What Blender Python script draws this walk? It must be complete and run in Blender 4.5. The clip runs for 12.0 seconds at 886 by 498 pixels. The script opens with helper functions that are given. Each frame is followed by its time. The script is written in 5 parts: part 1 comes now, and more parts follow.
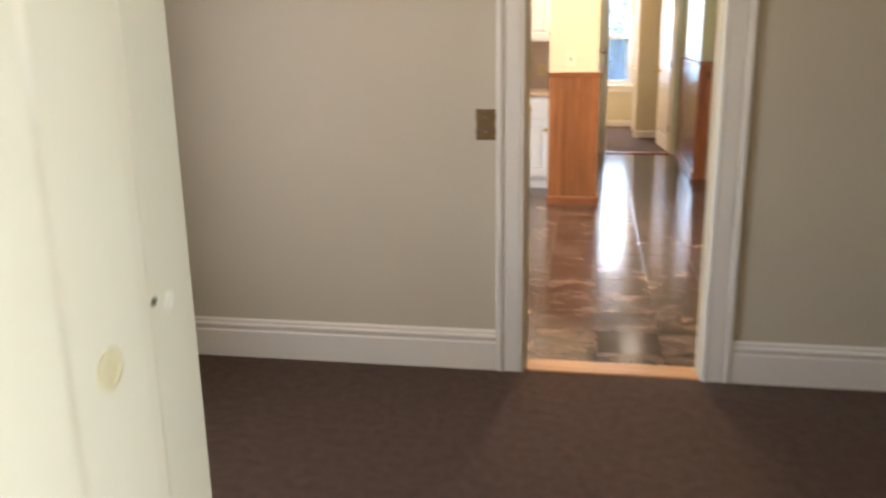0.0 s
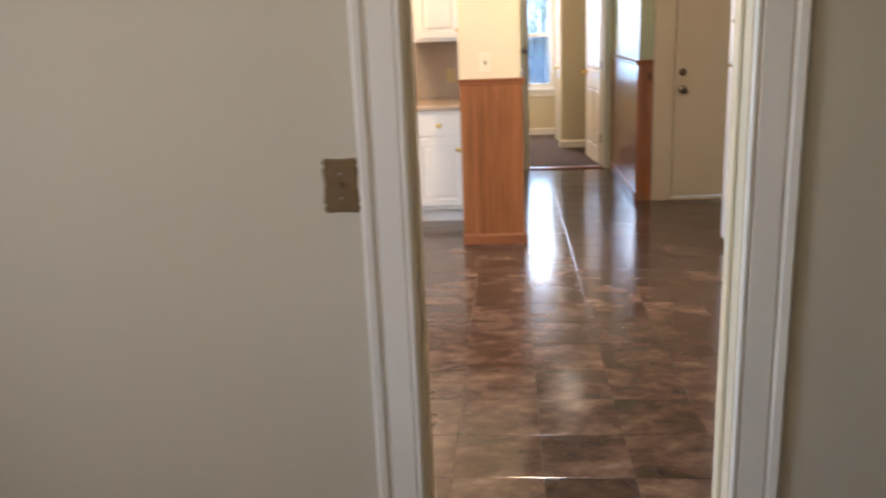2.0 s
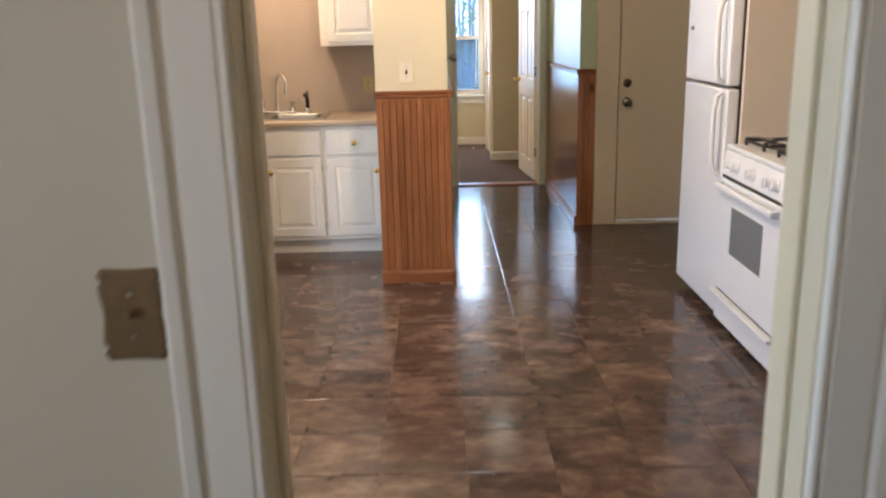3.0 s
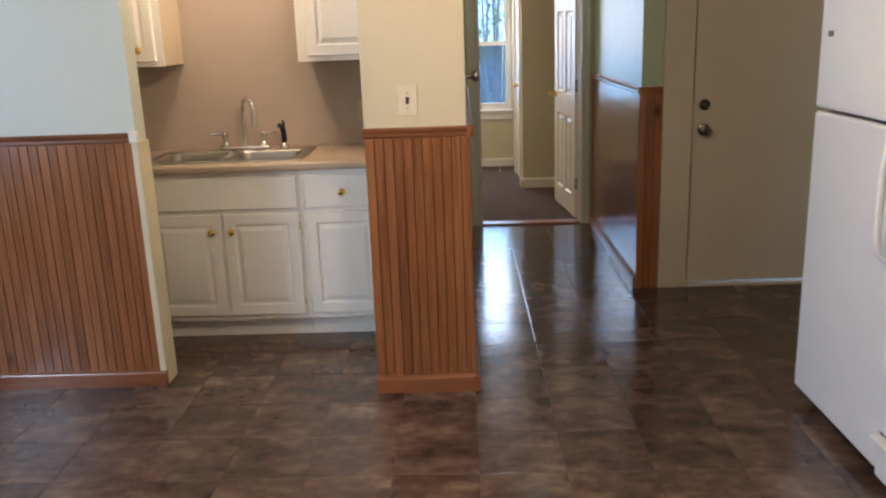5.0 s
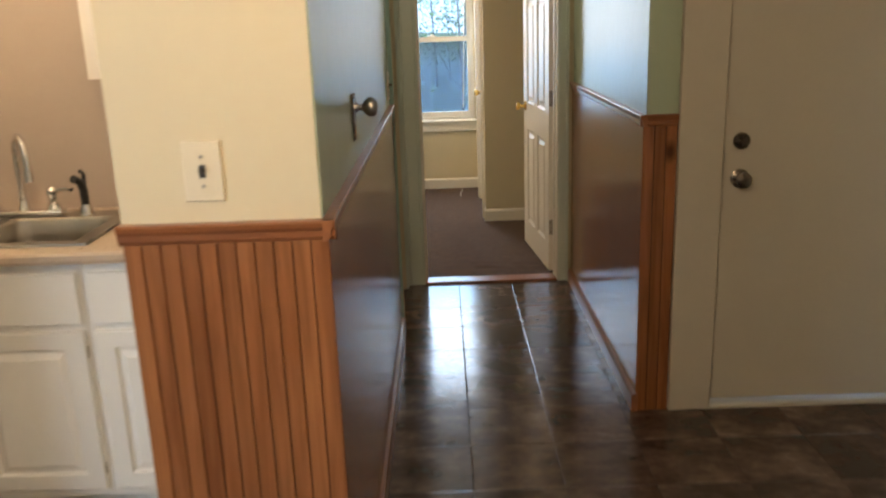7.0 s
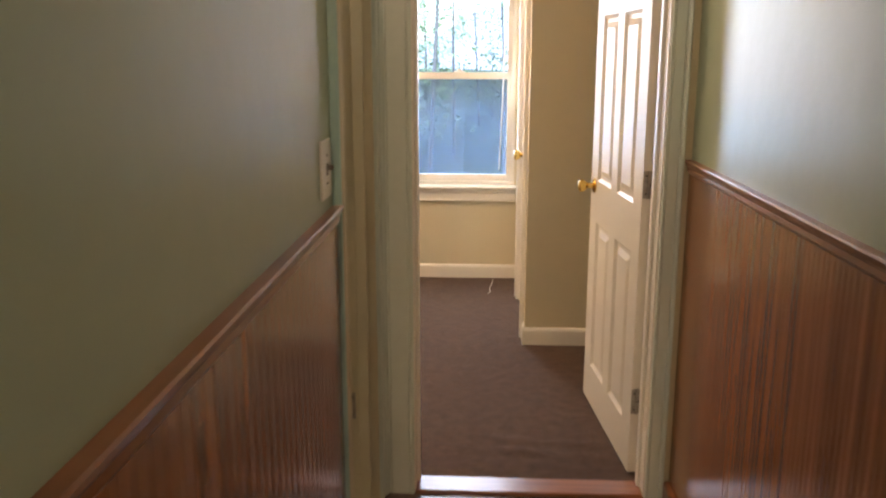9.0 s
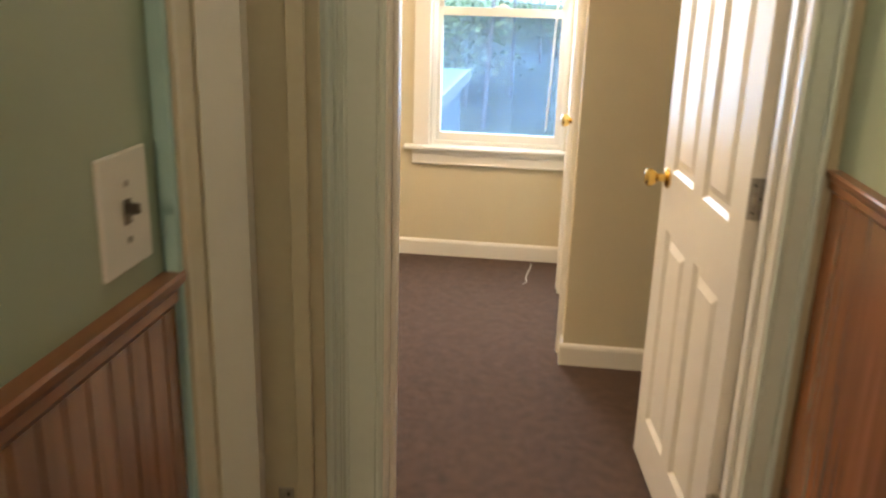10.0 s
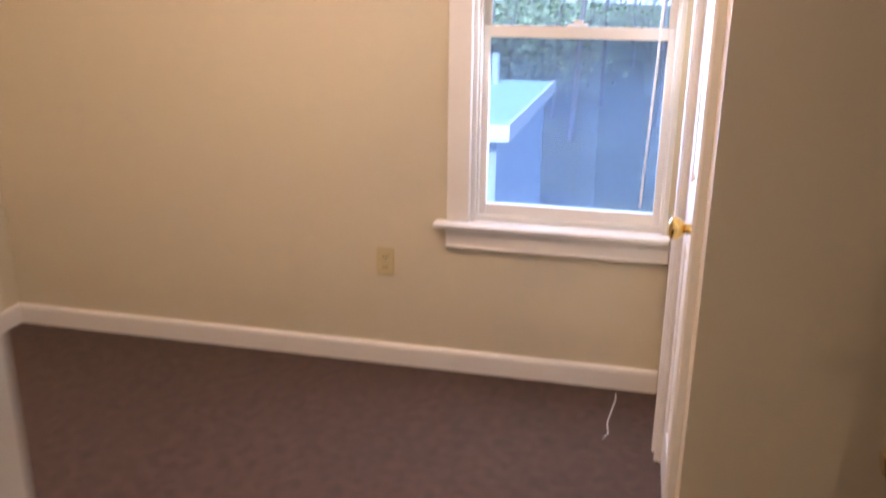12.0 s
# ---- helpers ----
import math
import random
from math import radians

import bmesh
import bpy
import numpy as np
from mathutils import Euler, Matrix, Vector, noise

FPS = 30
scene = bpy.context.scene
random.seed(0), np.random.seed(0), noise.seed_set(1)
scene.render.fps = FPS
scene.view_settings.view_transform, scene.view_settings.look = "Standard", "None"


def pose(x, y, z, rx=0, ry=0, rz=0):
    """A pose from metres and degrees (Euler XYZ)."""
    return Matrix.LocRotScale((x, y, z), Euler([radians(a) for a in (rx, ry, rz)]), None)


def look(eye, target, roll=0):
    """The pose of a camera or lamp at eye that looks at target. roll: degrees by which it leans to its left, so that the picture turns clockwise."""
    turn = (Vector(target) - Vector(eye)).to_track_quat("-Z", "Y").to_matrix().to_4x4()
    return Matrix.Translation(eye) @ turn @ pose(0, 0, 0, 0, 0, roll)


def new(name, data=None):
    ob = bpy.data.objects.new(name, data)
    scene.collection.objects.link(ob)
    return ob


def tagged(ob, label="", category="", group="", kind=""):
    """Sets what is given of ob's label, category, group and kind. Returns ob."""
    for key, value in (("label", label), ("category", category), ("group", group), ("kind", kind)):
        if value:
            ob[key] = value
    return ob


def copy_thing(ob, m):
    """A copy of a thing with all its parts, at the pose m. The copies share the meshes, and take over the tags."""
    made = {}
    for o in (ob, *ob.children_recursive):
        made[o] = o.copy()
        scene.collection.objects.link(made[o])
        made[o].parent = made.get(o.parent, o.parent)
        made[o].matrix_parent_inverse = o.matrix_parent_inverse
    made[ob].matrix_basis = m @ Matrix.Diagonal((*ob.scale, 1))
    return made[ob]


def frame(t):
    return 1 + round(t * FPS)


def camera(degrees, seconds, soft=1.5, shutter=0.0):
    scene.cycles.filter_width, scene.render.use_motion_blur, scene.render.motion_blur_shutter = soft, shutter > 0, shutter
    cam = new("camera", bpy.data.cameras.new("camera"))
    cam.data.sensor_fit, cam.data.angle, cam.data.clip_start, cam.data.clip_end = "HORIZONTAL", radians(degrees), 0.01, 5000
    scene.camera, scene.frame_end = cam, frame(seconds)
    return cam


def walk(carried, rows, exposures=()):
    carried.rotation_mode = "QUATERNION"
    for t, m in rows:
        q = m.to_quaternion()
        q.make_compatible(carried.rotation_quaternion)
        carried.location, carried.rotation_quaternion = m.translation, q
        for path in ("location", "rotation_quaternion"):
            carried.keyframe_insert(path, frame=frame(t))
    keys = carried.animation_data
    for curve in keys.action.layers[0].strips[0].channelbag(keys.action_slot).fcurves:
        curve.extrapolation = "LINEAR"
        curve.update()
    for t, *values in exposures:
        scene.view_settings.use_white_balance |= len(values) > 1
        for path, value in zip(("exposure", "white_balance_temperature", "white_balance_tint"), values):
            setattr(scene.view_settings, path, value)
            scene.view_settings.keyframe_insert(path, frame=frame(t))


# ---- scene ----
cam = camera(55.9, 12.0, soft=2.1, shutter=0.5)
PATH = [
    (0, (0.385, -0.265, 1.515), (0.045, 1.638, 1.002), -0.9),
    (0.5, (0.316, 0.074, 1.509), (-0.228, 1.945, 1.057), -0.8),
    (1, (0.293, 0.4, 1.514), (-0.347, 2.239, 1.06), -2.9),
    (1.5, (0.364, 0.841, 1.499), (-0.092, 2.735, 1.05), -1.5),
    (2, (0.35, 1.313, 1.468), (0.188, 3.241, 0.958), -2.3),
    (2.5, (0.333, 1.7, 1.477), (0.338, 3.625, 0.933), -2.1),
    (3, (0.37, 2.174, 1.486), (0.377, 4.106, 0.97), -1.4),
    (3.5, (0.368, 2.612, 1.494), (0.431, 4.547, 0.99), -0.5),
    (5.5, (0.48, 4.014, 1.511), (0.395, 5.944, 0.991), -2.0),
    (6, (0.62, 4.421, 1.505), (0.577, 6.335, 0.927), -0.1),
    (6.5, (0.639, 4.856, 1.522), (0.611, 6.776, 0.96), -0.7),
    (7, (0.69, 5.341, 1.52), (0.678, 7.268, 0.986), -2.0),
    (9, (0.783, 7.452, 1.465), (0.683, 9.397, 1.013), 0.0),
    (9.5, (0.82, 7.956, 1.447), (0.777, 9.882, 0.909), 0.3),
    (10, (0.866, 8.429, 1.459), (0.642, 10.324, 0.858), 1.7),
    (10.5, (0.849, 8.821, 1.437), (0.59, 10.701, 0.806), 2.8),
    (11, (0.849, 9.192, 1.417), (0.634, 11.044, 0.694), 2.8),
    (11.5, (0.869, 9.593, 1.446), (0.445, 11.411, 0.728), 2.7),
    (12, (0.842, 9.89, 1.487), (0.409, 11.747, 0.887), 0.6),
]
EXPOSURES = [(0, 3.2, 6900, 21), (0.5, 2.94, 6850, 27), (1.0, 2.80, 7750, 28), (1.5, 2.80, 6750, 20), (2.0, 2.87, 6450, 21), (3.0, 2.55, 6150, 17), (3.6, 2.38, 5950, 16), (5.5, 2.08, 6000, 15), (6.1, 2.22, 6100, 14), (7, 2.27, 6500, 12),
             (9, 2.70, 6950, 24), (9.5, 2.86, 6850, 21), (10, 3.00, 6650, 16), (10.7, 2.98, 6550, 16), (11.4, 2.88, 6100, 20), (12, 2.46, 6050, 38)]
walk(cam, [(t, look(eye, target, roll)) for t, eye, target, roll in PATH], EXPOSURES)

# ---- world and light ----
world = bpy.data.worlds.new("sky")
scene.world = world
world.use_nodes = True
wn = world.node_tree
sky = wn.nodes.new("ShaderNodeTexSky")
sky.sky_type, sky.sun_disc = "NISHITA", False
sky.sun_elevation, sky.sun_rotation = radians(40), radians(180)
wn.links.new(sky.outputs[0], wn.nodes["Background"].inputs[0])
wn.nodes["Background"].inputs[1].default_value = 0.15

WARM = (1.0, 0.74, 0.46)
COOL = (0.74, 0.87, 1.0)


def lamp(name, kind, m, energy, color, size=0.2, size_y=None):
    data = bpy.data.lights.new(name, kind)
    data.energy, data.color = energy, color
    if kind == "AREA":
        data.shape, data.size, data.size_y = "RECTANGLE", size, size_y or size
    elif kind == "SUN":
        data.angle = size
    else:
        data.shadow_soft_size = size
    ob = new(name, data)
    ob.matrix_world = m
    return ob


lamp("sun", "SUN", look((0, -12, 10), (0, 0, 0)), 2.6, (0.90, 0.95, 1.0), radians(12))
# sky light that enters through the window openings; the entry window is added
lamp("window_light_living", "AREA", look((-1.868, 1.737, 1.33), (0, 2.0, 1.3)), 4.4, (0.86, 0.93, 1.0), 0.9, 1.3)
lamp("window_light_kitchen", "AREA", look((-3.235, 4.55, 1.5), (-0.3, 6.2, 0.8)), 16, COOL, 1.1, 1.1)
lamp("window_light_bedroom", "AREA", look((0.607, 12.925, 1.34), (0.607, 10, 0.9)), 5.2, COOL, 0.64, 1.3)
# Unseen source added to brighten the entry door lining.
lamp("fill_light_entry", "AREA", look((2.55, -0.9, 1.4), (0, -0.2, 1.2)), 8, (0.90, 1.0, 0.84), 1.1, 1.2)
# ceiling lamps
lamp("bulb_living", "POINT", pose(0.1, 1.9, 2.22), 1.25, WARM, 0.09)
lamp("bulb_kitchen", "POINT", pose(0.485, 5.62, 2.25), 12.2, WARM, 0.07)
lamp("bulb_sink", "POINT", pose(-0.70, 7.62, 2.28), 5.2, WARM, 0.06)
# Fill added in the side room to light its door and the casings.
lamp("fill_side_room", "POINT", pose(-0.9, 9.55, 2.25), 1.7, (0.98, 0.97, 0.88), 0.10)
# Weak fill added to brighten the casings at the hall's end.
lamp("fill_hall", "POINT", pose(0.93, 9.55, 2.27), 0.15, (0.88, 0.97, 0.93), 0.09)
lamp("bulb_bedroom", "POINT", pose(-0.3, 11.5, 2.22), 8.4, WARM, 0.09)


# ---- materials ----
def material(name, base, second=None, rough=0.5, metal=0.0, scale=8.0, fine=120.0, mix=0.5, bump=0.1, bump_scale=200.0,
             stretch=(1, 1, 1), rough_var=0.08, coat=0.0, random=0.0, distance=0.002, per_object=False):
    """A surface with broad and fine variation between two colours, relief and uneven gloss."""
    m = bpy.data.materials.new(name)
    m.use_nodes = True
    n, l = m.node_tree.nodes, m.node_tree.links
    b = n["Principled BSDF"]
    second = second or tuple(c * 0.85 for c in base)
    tc = n.new("ShaderNodeTexCoord")
    mp = n.new("ShaderNodeMapping")
    mp.inputs["Scale"].default_value = stretch
    l.new(tc.outputs["Object"], mp.inputs[0])
    if per_object:
        oi = n.new("ShaderNodeObjectInfo")
        mul = n.new("ShaderNodeVectorMath")
        mul.operation = "SCALE"
        mul.inputs[0].default_value = (37.0, 51.0, 23.0)
        l.new(oi.outputs["Random"], mul.inputs["Scale"])
        l.new(mul.outputs[0], mp.inputs["Location"])
    a = n.new("ShaderNodeTexNoise")
    a.inputs["Scale"].default_value, a.inputs["Detail"].default_value = scale, 6
    f = n.new("ShaderNodeTexNoise")
    f.inputs["Scale"].default_value, f.inputs["Detail"].default_value = fine, 4
    l.new(mp.outputs[0], a.inputs[0])
    l.new(mp.outputs[0], f.inputs[0])
    avg = n.new("ShaderNodeMix")
    avg.inputs[0].default_value = 0.4
    l.new(a.outputs[0], avg.inputs[2])
    l.new(f.outputs[0], avg.inputs[3])
    ramp = n.new("ShaderNodeValToRGB")
    ramp.color_ramp.elements[0].position = 0.5 - mix / 2
    ramp.color_ramp.elements[1].position = 0.5 + mix / 2
    ramp.color_ramp.elements[0].color = (*second, 1)
    ramp.color_ramp.elements[1].color = (*base, 1)
    l.new(avg.outputs[0], ramp.inputs[0])
    out = ramp.outputs[0]
    if random:
        oi2 = n.new("ShaderNodeObjectInfo")
        mr = n.new("ShaderNodeMapRange")
        mr.inputs[3].default_value, mr.inputs[4].default_value = 1 - random, 1 + random
        l.new(oi2.outputs["Random"], mr.inputs[0])
        hs = n.new("ShaderNodeHueSaturation")
        l.new(mr.outputs[0], hs.inputs["Value"])
        l.new(out, hs.inputs["Color"])
        out = hs.outputs[0]
    l.new(out, b.inputs["Base Color"])
    rr = n.new("ShaderNodeMapRange")
    rr.inputs[3].default_value, rr.inputs[4].default_value = max(0.02, rough - rough_var), min(1, rough + rough_var)
    l.new(a.outputs[0], rr.inputs[0])
    l.new(rr.outputs[0], b.inputs["Roughness"])
    b.inputs["Metallic"].default_value = metal
    b.inputs["Coat Weight"].default_value = coat
    b.inputs["Coat Roughness"].default_value = 0.15
    if bump:
        bn = n.new("ShaderNodeTexNoise")
        bn.inputs["Scale"].default_value, bn.inputs["Detail"].default_value = bump_scale, 3
        l.new(mp.outputs[0], bn.inputs[0])
        bu = n.new("ShaderNodeBump")
        bu.inputs["Strength"].default_value, bu.inputs["Distance"].default_value = bump, distance
        l.new(bn.outputs[0], bu.inputs["Height"])
        l.new(bu.outputs[0], b.inputs["Normal"])
    return m


def vinyl_tile():
    """Slate-look vinyl: brown, tan and grey clouds that differ from tile to tile, with a wavy gloss."""
    m = bpy.data.materials.new("slate_vinyl")
    m.use_nodes = True
    n, l = m.node_tree.nodes, m.node_tree.links
    b = n["Principled BSDF"]
    tc, mp, oi = n.new("ShaderNodeTexCoord"), n.new("ShaderNodeMapping"), n.new("ShaderNodeObjectInfo")
    mul = n.new("ShaderNodeVectorMath")
    mul.operation = "SCALE"
    mul.inputs[0].default_value = (41.0, 17.0, 29.0)
    l.new(oi.outputs["Random"], mul.inputs["Scale"])
    l.new(mul.outputs[0], mp.inputs["Location"])
    mp.inputs["Scale"].default_value = (0.75, 1.10, 1)
    l.new(tc.outputs["Object"], mp.inputs[0])
    a = n.new("ShaderNodeTexNoise")
    a.inputs["Scale"].default_value, a.inputs["Detail"].default_value, a.inputs["Distortion"].default_value = 5.5, 9, 0.3
    l.new(mp.outputs[0], a.inputs[0])
    ramp = n.new("ShaderNodeValToRGB")
    e = ramp.color_ramp.elements
    e[0].position, e[0].color = 0.31, (0.030, 0.019, 0.014, 1)
    e[1].position, e[1].color = 0.70, (0.30, 0.222, 0.168, 1)
    for p, c in ((0.43, (0.055, 0.034, 0.025, 1)), (0.50, (0.088, 0.055, 0.040, 1)), (0.58, (0.142, 0.096, 0.070, 1))):
        x = e.new(p)
        x.color = c
    big = n.new("ShaderNodeTexNoise")
    big.inputs["Scale"].default_value, big.inputs["Detail"].default_value = 2.6, 3
    l.new(mp.outputs[0], big.inputs[0])
    streak = n.new("ShaderNodeTexNoise")
    streak.inputs["Scale"].default_value, streak.inputs["Detail"].default_value, streak.inputs["Roughness"].default_value = 15.0, 8, 0.66
    l.new(mp.outputs[0], streak.inputs[0])
    m1, m2 = n.new("ShaderNodeMix"), n.new("ShaderNodeMix")
    m1.inputs[0].default_value, m2.inputs[0].default_value = 0.30, 0.40
    l.new(a.outputs[0], m1.inputs[2])
    l.new(big.outputs[0], m1.inputs[3])
    l.new(m1.outputs[0], m2.inputs[2])
    l.new(streak.outputs[0], m2.inputs[3])
    l.new(m2.outputs[0], ramp.inputs[0])
    mr = n.new("ShaderNodeMapRange")
    mr.inputs[3].default_value, mr.inputs[4].default_value = 0.88, 1.12
    l.new(oi.outputs["Random"], mr.inputs[0])
    hs = n.new("ShaderNodeHueSaturation")
    l.new(mr.outputs[0], hs.inputs["Value"])
    l.new(ramp.outputs[0], hs.inputs["Color"])
    l.new(hs.outputs[0], b.inputs["Base Color"])
    rr = n.new("ShaderNodeMapRange")
    rr.inputs[3].default_value, rr.inputs[4].default_value = 0.09, 0.22
    l.new(a.outputs[0], rr.inputs[0])
    l.new(rr.outputs[0], b.inputs["Roughness"])
    wave = n.new("ShaderNodeTexNoise")
    wave.inputs["Scale"].default_value, wave.inputs["Detail"].default_value = 5.0, 2
    l.new(mp.outputs[0], wave.inputs[0])
    b1, b2 = n.new("ShaderNodeBump"), n.new("ShaderNodeBump")
    b1.inputs["Strength"].default_value, b1.inputs["Distance"].default_value = 0.22, 0.004
    l.new(wave.outputs[0], b1.inputs["Height"])
    b2.inputs["Strength"].default_value, b2.inputs["Distance"].default_value = 0.12, 0.002
    l.new(a.outputs[0], b2.inputs["Height"])
    l.new(b1.outputs[0], b2.inputs["Normal"])
    l.new(b2.outputs[0], b.inputs["Normal"])
    return m


def wood(name, dark, light, rough=0.3, along="z", coat=0.3):
    """Varnished pine: long grain along one axis, knots and a change of tone from board to board."""
    m = bpy.data.materials.new(name)
    m.use_nodes = True
    n, l = m.node_tree.nodes, m.node_tree.links
    b = n["Principled BSDF"]
    tc, mp, oi = n.new("ShaderNodeTexCoord"), n.new("ShaderNodeMapping"), n.new("ShaderNodeObjectInfo")
    mul = n.new("ShaderNodeVectorMath")
    mul.operation = "SCALE"
    mul.inputs[0].default_value = (13.0, 19.0, 31.0)
    l.new(oi.outputs["Random"], mul.inputs["Scale"])
    l.new(mul.outputs[0], mp.inputs["Location"])
    mp.inputs["Scale"].default_value = {"z": (1, 1, 0.06), "x": (0.06, 1, 1), "y": (1, 0.06, 1)}[along]
    l.new(tc.outputs["Object"], mp.inputs[0])
    a = n.new("ShaderNodeTexNoise")
    a.inputs["Scale"].default_value, a.inputs["Detail"].default_value, a.inputs["Distortion"].default_value = 45, 5, 0.6
    l.new(mp.outputs[0], a.inputs[0])
    broad = n.new("ShaderNodeTexNoise")
    broad.inputs["Scale"].default_value, broad.inputs["Detail"].default_value = 5, 3
    l.new(mp.outputs[0], broad.inputs[0])
    avg = n.new("ShaderNodeMix")
    avg.inputs[0].default_value = 0.45
    l.new(a.outputs[0], avg.inputs[2])
    l.new(broad.outputs[0], avg.inputs[3])
    ramp = n.new("ShaderNodeValToRGB")
    e = ramp.color_ramp.elements
    e[0].position, e[0].color = 0.34, (*dark, 1)
    e[1].position, e[1].color = 0.66, (*light, 1)
    l.new(avg.outputs[0], ramp.inputs[0])
    knots = n.new("ShaderNodeTexVoronoi")
    knots.inputs["Scale"].default_value = 3.6
    km = n.new("ShaderNodeMapping")
    km.inputs["Scale"].default_value = {"z": (1, 1, 0.55), "x": (0.55, 1, 1), "y": (1, 0.55, 1)}[along]
    l.new(tc.outputs["Object"], km.inputs[0])
    l.new(mul.outputs[0], km.inputs["Location"])
    l.new(km.outputs[0], knots.inputs[0])
    kr = n.new("ShaderNodeValToRGB")
    kr.color_ramp.elements[0].position, kr.color_ramp.elements[0].color = 0.03, (0.30, 0.25, 0.22, 1)
    kr.color_ramp.elements[1].position, kr.color_ramp.elements[1].color = 0.10, (1, 1, 1, 1)
    l.new(knots.outputs["Distance"], kr.inputs[0])
    mx = n.new("ShaderNodeMix")
    mx.data_type, mx.blend_type = "RGBA", "MULTIPLY"
    mx.inputs[0].default_value = 1.0
    l.new(ramp.outputs[0], mx.inputs[6])
    l.new(kr.outputs[0], mx.inputs[7])
    mr = n.new("ShaderNodeMapRange")
    mr.inputs[3].default_value, mr.inputs[4].default_value = 0.91, 1.09
    l.new(oi.outputs["Random"], mr.inputs[0])
    hs = n.new("ShaderNodeHueSaturation")
    l.new(mr.outputs[0], hs.inputs["Value"])
    l.new(mx.outputs[2], hs.inputs["Color"])
    l.new(hs.outputs[0], b.inputs["Base Color"])
    b.inputs["Roughness"].default_value = rough
    b.inputs["Coat Weight"].default_value, b.inputs["Coat Roughness"].default_value = coat, 0.18
    bu = n.new("ShaderNodeBump")
    bu.inputs["Strength"].default_value, bu.inputs["Distance"].default_value = 0.15, 0.001
    l.new(a.outputs[0], bu.inputs["Height"])
    l.new(bu.outputs[0], b.inputs["Normal"])
    return m


def carpet_material():
    m = material("brown_carpet", (0.112, 0.060, 0.035), (0.052, 0.028, 0.016), 0.95, scale=22, fine=170, mix=0.30, bump=1.0,
                 bump_scale=330, distance=0.006, rough_var=0.03)
    m.node_tree.nodes["Principled BSDF"].inputs["Sheen Weight"].default_value = 0.05
    return m


# The blue tint puts the cool cast of daylight into clear glass.
def glass_material(name="window_glass_blue_cast", tint=(0.76, 0.90, 1.0), rough=0.0):
    m = bpy.data.materials.new(name)
    m.use_nodes = True
    n, l = m.node_tree.nodes, m.node_tree.links
    n.remove(n["Principled BSDF"])
    g, t, mx, fr = (n.new("ShaderNodeBsdfGlossy"), n.new("ShaderNodeBsdfTransparent"), n.new("ShaderNodeMixShader"), n.new("ShaderNodeFresnel"))
    g.inputs["Roughness"].default_value = rough
    t.inputs[0].default_value = (*tint, 1)
    l.new(fr.outputs[0], mx.inputs[0])
    l.new(t.outputs[0], mx.inputs[1])
    l.new(g.outputs[0], mx.inputs[2])
    l.new(mx.outputs[0], n["Material Output"].inputs[0])
    return m


def screen_material():
    """Fibreglass insect screen: too fine to see its threads, a veil tinted with blue haze over what lies behind."""
    m = bpy.data.materials.new("insect_screen")
    m.use_nodes = True
    n, l = m.node_tree.nodes, m.node_tree.links
    b = n["Principled BSDF"]
    b.inputs["Base Color"].default_value = (0.12, 0.16, 0.24, 1)
    b.inputs["Roughness"].default_value = 0.7
    t, mx = n.new("ShaderNodeBsdfTransparent"), n.new("ShaderNodeMixShader")
    mx.inputs[0].default_value = 0.36
    l.new(t.outputs[0], mx.inputs[1])
    l.new(b.outputs[0], mx.inputs[2])
    l.new(mx.outputs[0], n["Material Output"].inputs[0])
    return m


def glow_material(name, color, strength):
    m = bpy.data.materials.new(name)
    m.use_nodes = True
    b = m.node_tree.nodes["Principled BSDF"]
    b.inputs["Base Color"].default_value = (0.9, 0.88, 0.82, 1)
    b.inputs["Emission Color"].default_value = (*color, 1)
    b.inputs["Emission Strength"].default_value = strength
    return m


PAINT = dict(scale=2.2, fine=60, mix=0.7, bump=0.12, bump_scale=90, distance=0.002)
M_GREIGE = material("greige_wall_paint", (0.56, 0.512, 0.40), (0.53, 0.482, 0.372), 0.62, **PAINT)
M_CREAM = material("cream_kitchen_paint", (0.67, 0.595, 0.415), (0.64, 0.565, 0.39), 0.5, **PAINT)
M_SAGE = material("pale_sage_gloss_paint", (0.385, 0.455, 0.335), (0.36, 0.43, 0.31), 0.32, scale=2.2, fine=30, mix=0.7, bump=0.35, bump_scale=9, distance=0.006, rough_var=0.025)
# The bluish cast of the window light is put into this wall colour.
M_WALLCOOL = material("pale_paint_window_cast", (0.60, 0.64, 0.58), (0.57, 0.61, 0.55), 0.5, **PAINT)
M_SPLASH = material("taupe_wall_paint", (0.44, 0.37, 0.32), (0.41, 0.345, 0.30), 0.45, **PAINT)
M_TAN = material("tan_bedroom_paint", (0.61, 0.545, 0.38), (0.58, 0.515, 0.355), 0.6, **PAINT)
M_CEIL = material("ceiling_white", (0.78, 0.77, 0.74), (0.74, 0.73, 0.70), 0.8, **PAINT)
M_TRIM = material("white_trim_paint", (0.78, 0.75, 0.68), (0.73, 0.70, 0.62), 0.33, scale=3, fine=50, mix=0.7, bump=0.12, bump_scale=30, distance=0.002)
M_TRIM_OLD = material("aged_cream_trim_paint", (0.68, 0.62, 0.46), (0.61, 0.55, 0.39), 0.35, scale=4, fine=50, mix=0.6, bump=0.15, bump_scale=25, distance=0.003)
# The grey-green tone carries the cool light that falls on cream trim.
M_TRIM_COOLLIT = material("cream_trim_cool_light_tint", (0.65, 0.712, 0.64), (0.57, 0.635, 0.57), 0.35, scale=4, fine=50, mix=0.6, bump=0.15, bump_scale=25, distance=0.003)
M_TEAL = material("pale_teal_trim", (0.40, 0.60, 0.56), (0.33, 0.52, 0.49), 0.35, scale=4, fine=50, mix=0.6, bump=0.15, bump_scale=25, distance=0.003)
